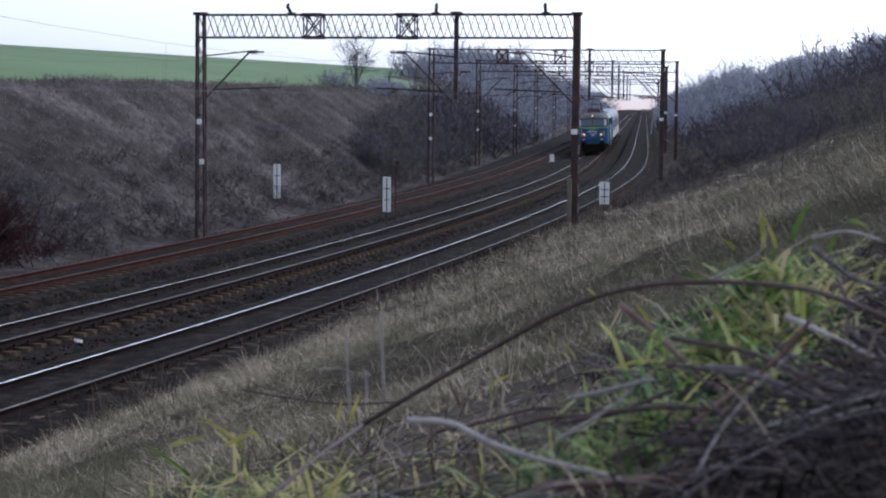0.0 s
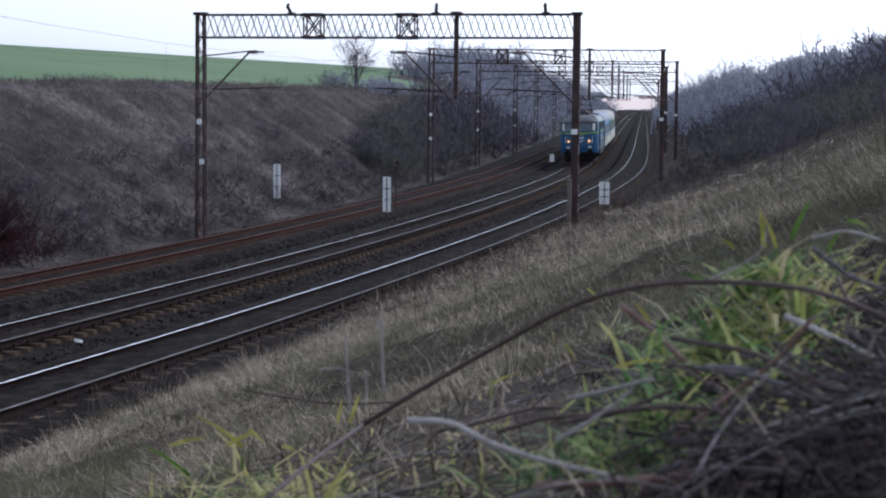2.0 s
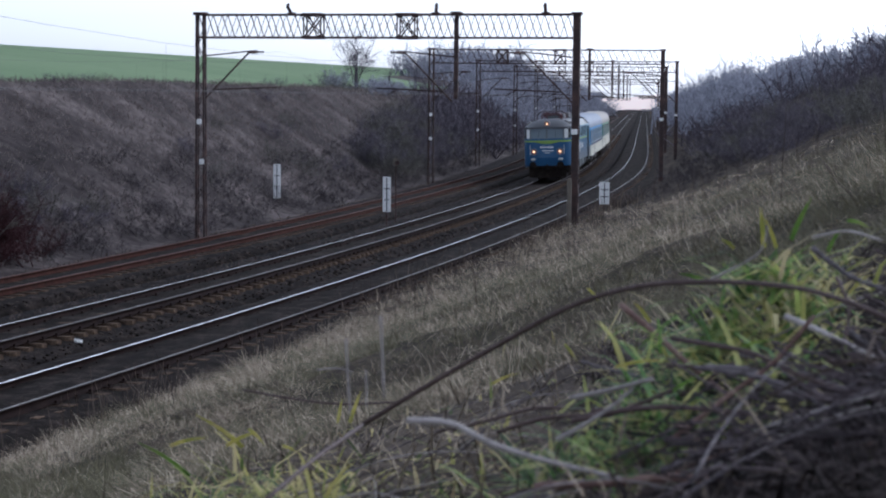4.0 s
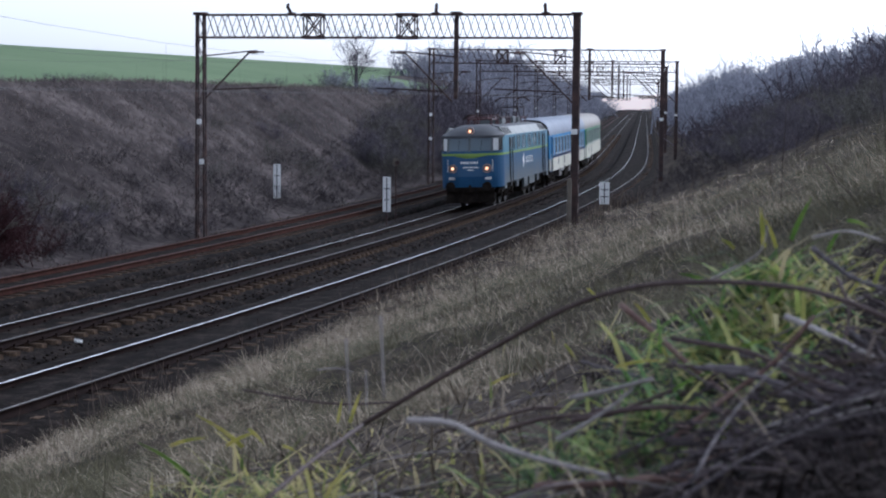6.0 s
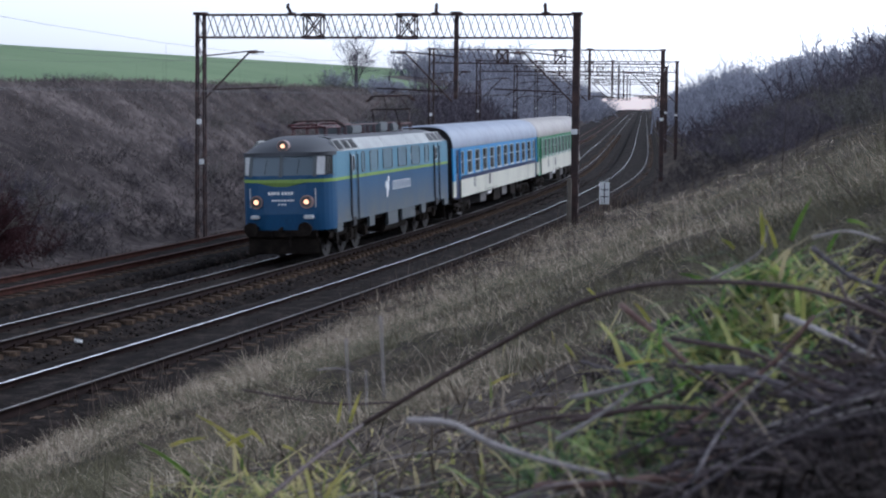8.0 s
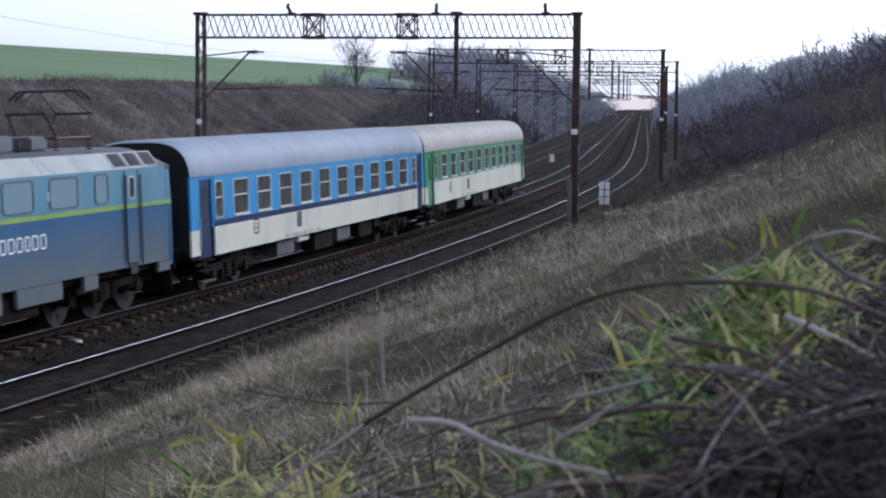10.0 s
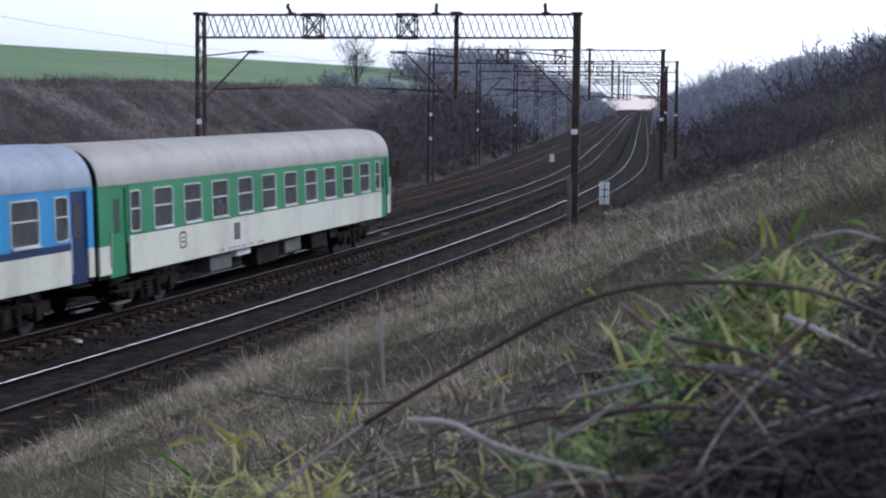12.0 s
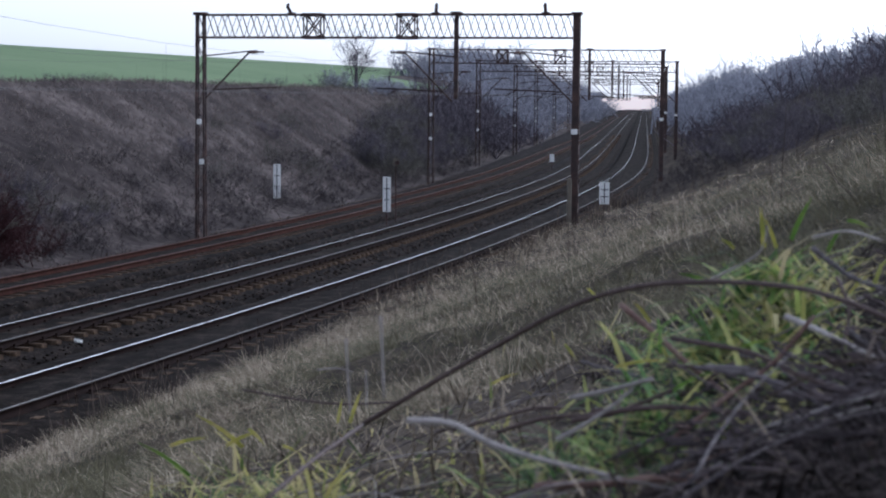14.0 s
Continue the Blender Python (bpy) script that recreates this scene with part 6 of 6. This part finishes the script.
def plant_bushes():
    kinds = bush_kinds()
    used = [False] * len(kinds)
    r = random.Random(17)
    near, far = [], []
    # far bank: a thicket that thickens along the line
    for i in range(125):
        s = 98 + 62 * r.random() ** 0.9
        o = -10.4 - r.random() * min(6.0, 2.6 + (s - 98) * 0.1)
        near.append((s, o, 0.6 + 0.5 * r.random()))
    for i in range(170):
        s = 155 + 110 * r.random()
        far.append((s, -10.2 - 8.5 * r.random(), 0.9 + 0.6 * r.random()))
    for i in range(190):
        s = 255 + 120 * r.random()
        far.append((s, -11 - 20 * r.random() ** 0.8, 1.2 + 1.0 * r.random()))
    for s, o, k in ((66, -12.5, 0.6), (69, -14.5, 0.45), (80, -13.5, 0.7), (83, -12.2, 0.6), (78, -16, 0.45), (86, -15, 0.7), (90, -12, 0.6), (93, -16, 0.6), (47, -11.2, 0.75), (44.5, -11.8, 0.85), (42, -11.4, 0.8), (50, -11.6, 0.5), (39, -11.5, 0.9), (41, -12.6, 0.9), (45.5, -12.8, 0.7), (37, -12.2, 0.9), (97, -18.5, 0.5), (128, -21, 0.7), (108, -20.5, 0.45), (132, -20, 0.6), (71, -21, 0.3), (66, -20.5, 0.3), (75, -21.5, 0.28)):
        near.append((s, o, k))
    # camera's bank: above and beyond the grass
    for i in range(170):
        s = 50 + 85 * r.random() ** 0.9
        o = 9.3 + 26 * r.random()
        if o < 9.5 + (100 - s) * 0.13:
            continue
        near.append((s, o, (0.6 + 0.45 * r.random()) * (0.5 if o > 20 and s < 95 else 0.8 if o > 20 else 1.0)))
    for i in range(260):
        s = 130 + 190 * r.random() ** 1.1
        far.append((s, 8.8 + 28 * r.random(), (0.85 + 0.6 * r.random()) * (1.45 if s > 175 else 1.0)))

    for i in range(110):
        s = 330 + 330 * r.random()
        far.append((s, -8.5 - 24 * r.random(), 1.9 + 1.3 * r.random()))
    for i in range(60):
        s = 330 + 330 * r.random()
        far.append((s, 9.5 + 22 * r.random(), 1.7 + 1.2 * r.random()))

    def stand(s, o, k):
        x, y, _ = line(s, o)
        x, y = float(x), float(y)
        sc = Matrix.Diagonal((k * r.uniform(0.9, 1.25), k * r.uniform(0.9, 1.25), k * r.uniform(0.8, 1.1), 1))
        return pose(x, y, float(height(x, y)[0]) - 0.08, r.uniform(-6, 6), r.uniform(-6, 6), r.uniform(0, 360)), sc
    scrub = [(35 + 7.5 * r.random(), -10.2 - 2.6 * r.random(), 0.45 + 0.4 * r.random()) for i in range(30)]
    near = scrub + sorted(near)
    for j, (s, o, k) in enumerate(near[:298]):
        i = 6 if j < 30 else r.randrange(6)
        m, sc = stand(s, o, k)
        o2 = copy_thing(kinds[i], m) if used[i] else kinds[i]
        used[i] = True
        o2.matrix_basis = m @ sc
    # low dark scrub along the foot of the far bank, joined
    low = [branches(230 + i, 1.7, 3.2, 7, 5, 6, 0.03, 0.1) for i in range(4)]
    vs, fs, n = [], [], 0
    for i in range(470):
        if i < 350:
            m, sc = stand(28 + 110 * r.random(), -9.9 - 4.6 * r.random() ** 1.7, 0.35 + 0.5 * r.random())
        else:
            s = 66 + 90 * r.random()
            m, sc = stand(s, 7.9 + (5 + (s - 66) * 0.02) * r.random(), 0.35 + 0.45 * r.random())
        V, F = low[r.randrange(4)]
        q = np.array(m @ sc)
        vs.append(V @ q[:3, :3].T + q[:3, 3])
        fs.append(F + n)
        n += len(V)
    tagged(finish("bank_scrub", np.concatenate(vs), np.concatenate(fs), DARKBARK), "low dark tangled scrub along the feet of the banks", "bushes", kind="stuff")
    # the far woods, joined
    for i in range(34):
        far.append((138 + 45 * r.random(), -18.5 - 5.5 * r.random(), 0.35 + 0.4 * r.random()))
    light = [branches(200 + i, 2.6, 2.8, 8, 5, 4, 0.1, 0.25) for i in range(4)]
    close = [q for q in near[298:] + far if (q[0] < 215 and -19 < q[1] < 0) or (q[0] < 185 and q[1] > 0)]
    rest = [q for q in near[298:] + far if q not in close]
    for group, bark, lab in ((close, BARK, "leafless dark thicket on the slopes beside the bend"), (rest, FARBARK, "leafless thicket in haze-blue tones on the distant banks and hill")):
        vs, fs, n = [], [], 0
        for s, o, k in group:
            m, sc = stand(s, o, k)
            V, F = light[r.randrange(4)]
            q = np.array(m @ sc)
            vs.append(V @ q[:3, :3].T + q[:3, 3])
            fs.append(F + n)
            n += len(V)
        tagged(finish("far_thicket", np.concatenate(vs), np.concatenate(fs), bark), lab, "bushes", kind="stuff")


plant_bushes()


def bare_tree(s, off, h, spread, seed, label, stems=3, dense=9, bark=None):
    x, y, _ = (float(v) for v in line(s, off))
    z = float(height(x, y)[0]) - 0.1
    t = thing("bare_tree", label, "tree", "bare trees", pose(x, y, z, 0, 0, seed * 40))
    bm = B()
    tube_path(bm, [(0, 0, 0), (0.03, 0.02, h * 0.12), (0.0, 0.05, h * 0.3)], h * 0.03, h * 0.022, 8)
    part("trunk", bm, bark or BARK, t)
    V, F = branches(seed, h * 0.85, spread, stems, dense, 13, h * 0.0085, 0.3, 0.02)
    V[:, 2] += h * 0.1
    c = finish("crown", V, F, bark or BARK)
    c.parent = t


bare_tree(142, -20.6, 6.4, 5.6, 5, "bare round-crowned tree at the edge of the field", 12, 8)
for i, (s, o, h) in enumerate(((172, -22, 5.0), (186, -21, 5.5))):
    bare_tree(s, o, h, h * 0.45, 60 + i, "slender bare tree standing in the thicket", 4, 7)
tr = random.Random(29)
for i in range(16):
    bare_tree(205 + 60 * tr.random(), 10.5 + 7.5 * tr.random(), 6.2 + 2.6 * tr.random(), 3.2, 80 + i, "tall leafless birch in pale haze colour above the thicket", 5, 6, FARBARK)


# ---- small things by the tracks ----
def litter():
    x, y, _ = (float(v) for v in line(20.2, 1.5))
    z = -0.27
    bm = B()
    for k, (a, b, c) in enumerate(((0, 0, 0.0), (0.07, 0.04, 0.5), (-0.06, 0.05, -0.4))):
        vs = [bm.verts.new((a * 0.6 + 0.055 * math.cos(q + c), b * 0.6 + 0.04 * math.sin(q + c), 0.03 + 0.05 * math.sin(2 * q + k) + 0.02 * k)) for q in np.linspace(0, 6.28, 9)[:-1]]
        bm.faces.new(vs)
    bmesh.ops.solidify(bm, geom=bm.faces[:], thickness=0.01)
    tagged(part("crumpled_wrapper", bm, PLATE, m=pose(x, y, z + 0.05)), "crumpled white plastic wrapper lying between the tracks", "litter")
    x, y, h = (float(v) for v in line(52.4, 6.72))
    z = float(height(x, y)[0])
    bm = B()
    box(bm, -0.08, 0.08, -0.07, 0.07, -0.4, 2.05, 0.02)
    tagged(part("concrete_post", bm, CONCRETE, m=pose(x, y, z, 0, 0, -12)), "short weathered concrete post beside the mast", "post")
    x, y, h = (float(v) for v in line(62.8, -2.6))
    z = float(height(x, y)[0])
    t = thing("signal_head", "small grey trackside signal on a thin pole", "signal", m=pose(x, y, 0, 0, 0, 4))
    bm = B()
    rod(bm, (0, 0, z - 0.3), (0, 0, 2.1), 0.03)
    part("pole", bm, STEEL, t)
    bm = B()
    box(bm, -0.15, 0.15, -0.1, 0.1, 2.08, 2.45, 0.06)
    hd = part("housing", bm, CONCRETE, t)
    bm = B()
    rod(bm, (0.05, -0.1, 2.24), (0.05, -0.2, 2.24), 0.1, 12)
    part("hood", bm, STEEL, hd)


litter()


def backdrop():
    """Pale glowing sheet imitating haze where the line runs out of sight."""
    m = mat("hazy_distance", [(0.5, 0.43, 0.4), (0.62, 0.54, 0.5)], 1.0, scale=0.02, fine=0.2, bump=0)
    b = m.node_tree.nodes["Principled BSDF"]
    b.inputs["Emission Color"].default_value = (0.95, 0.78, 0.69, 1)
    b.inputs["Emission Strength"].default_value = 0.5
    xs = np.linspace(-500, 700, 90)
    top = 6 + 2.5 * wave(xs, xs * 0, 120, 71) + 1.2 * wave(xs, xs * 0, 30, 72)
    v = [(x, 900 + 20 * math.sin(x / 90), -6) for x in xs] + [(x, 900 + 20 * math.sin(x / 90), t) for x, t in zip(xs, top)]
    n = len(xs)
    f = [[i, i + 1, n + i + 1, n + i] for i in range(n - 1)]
    tagged(finish("backdrop", v, f, m), "pale glowing haze sheet with a treetop edge in the far distance", "backdrop", kind="structure")


backdrop()


# ---- pieces of the tracks: sleepers and loose stones ----
def sleepers():
    bm = B()
    box(bm, -1.25, 1.25, -0.125, 0.125, -0.16, 0.0, 0.02)
    me = bpy.data.meshes.new("sleeper")
    bm.to_mesh(me)
    bm.free()
    me.materials.append(WOOD)
    bm = B()
    box(bm, -0.16, 0.16, -0.08, 0.08, -0.005, 0.025)
    for e in (-0.11, 0.11):
        rod(bm, (e, 0, 0.015), (e, 0, 0.07), 0.025, 6)
    mf = bpy.data.meshes.new("rail_fastening")
    bm.to_mesh(mf)
    bm.free()
    mf.materials.append(RAILRUST)
    r = random.Random(6)
    base = np.array([v.co for v in me.vertices])
    polys = [list(p.vertices) for p in me.polygons]
    for t, which, near in ((track_near, "near", (12, 100)), (track_middle, "middle", (13, 140)), (track_far, "far", (18, 110))):
        off, z0, cant, _ = TRACKS[which]
        rest = B()
        s = -60.0
        while s < 260:
            o = float(off(np.array(s))) + r.uniform(-0.05, 0.05)
            x, y, h = (float(v) for v in line(s, o))
            m = pose(x, y, float(grade(s)) + z0 + cant / 2 - 0.175, 0, -math.degrees(cant / 1.5), -math.degrees(h) + r.uniform(-1, 1))
            if near[0] < s < near[1]:
                q = new("sleeper", me)
                q.parent = t
                q.matrix_basis = m
                if s < 70 and which != "far":
                    for sg in (-1, 1):
                        q2 = new("rail_fastening", mf)
                        q2.parent = q
                        q2.matrix_basis = pose(sg * 0.7535, 0, 0)
            else:
                vs = [rest.verts.new(m @ Vector(c)) for c in ((-1.25, -0.125, -0.1), (1.25, -0.125, -0.1), (1.25, 0.125, -0.1), (-1.25, 0.125, -0.1), (-1.25, -0.125, 0), (1.25, -0.125, 0), (1.25, 0.125, 0), (-1.25, 0.125, 0))]
                for fi in ((4, 5, 6, 7), (0, 1, 5, 4), (1, 2, 6, 5), (2, 3, 7, 6), (3, 0, 4, 7)):
                    rest.faces.new([vs[k] for k in fi])
            s += 0.62 + r.uniform(-0.02, 0.02)
        tagged(part("sleeper_row", rest, WOOD, t), kind="stuff")


sleepers()


def loose_stones():
    r = np.random.RandomState(51)
    n = 26000
    s = 10 + 95 * r.uniform(0, 1, n) ** 1.3
    which = r.randint(0, 3, n)
    c = np.where(which == 0, 4.43, np.where(which == 1, 0.0, -5.1))
    rel = r.uniform(-2.3, 2.3, n)
    x, y, _ = line(s, c + rel)
    z = grade(s) + np.where(which == 0, 0.115, 0.02) - 0.25 - 0.25 * smooth(1.75, 2.2, np.abs(rel)) + 0.01
    w = r.uniform(0.025, 0.06, n)
    octa = np.array([[1, 0, 0], [-1, 0, 0], [0, 1, 0], [0, -1, 0], [0, 0, 0.7], [0, 0, -0.7]])
    v = np.stack([x, y, z], 1)[:, None] + octa[None] * w[:, None, None] * r.uniform(0.6, 1.3, (n, 6, 1))
    tri = np.array([[0, 2, 4], [2, 1, 4], [1, 3, 4], [3, 0, 4], [2, 0, 5], [1, 2, 5], [3, 1, 5], [0, 3, 5]])
    f = (np.arange(n)[:, None, None] * 6 + tri[None]).reshape(-1, 3)
    tagged(finish("ballast_stones", v.reshape(-1, 3), f, STONE), "loose dark brown ballast stones round the sleepers", "stones", kind="stuff")


loose_stones()


# ---- what moves: the train comes round the bend and passes ----
SPEED = 14.74
VEHICLES = ((loco, loco_rolls, 10.22, 10.3, 0.62), (blue_coach, blue_rolls, 31.77, 17.2, 0.46), (green_coach, green_rolls, 55.99, 17.2, 0.46))


def place(t, back, base):
    """The pose of a vehicle whose middle runs back metres behind the leading buffers."""
    s = 43.85 - SPEED * (t - 7.5) + back
    xa, ya, _ = line(s - base / 2)
    xb, yb, _ = line(s + base / 2)
    return pose(float(xa + xb) / 2, float(ya + yb) / 2, float(grade(s)) + 0.026, math.degrees(math.asin(0.052 / 1.507)), 0, math.degrees(math.atan2(ya - yb, xa - xb)))


def motions():
    for vehicle, rolls, back, base, r in VEHICLES:
        walk(vehicle, [(i * 0.25, place(i * 0.25, back, base)) for i in range(57)])
        step = 1 / 30
        for w in rolls:
            x, y, z = w.matrix_basis.translation
            walk(w, [(i * step, pose(x, y, z, 0, math.degrees(SPEED / r * i * step), 0)) for i in range(421)])


motions()
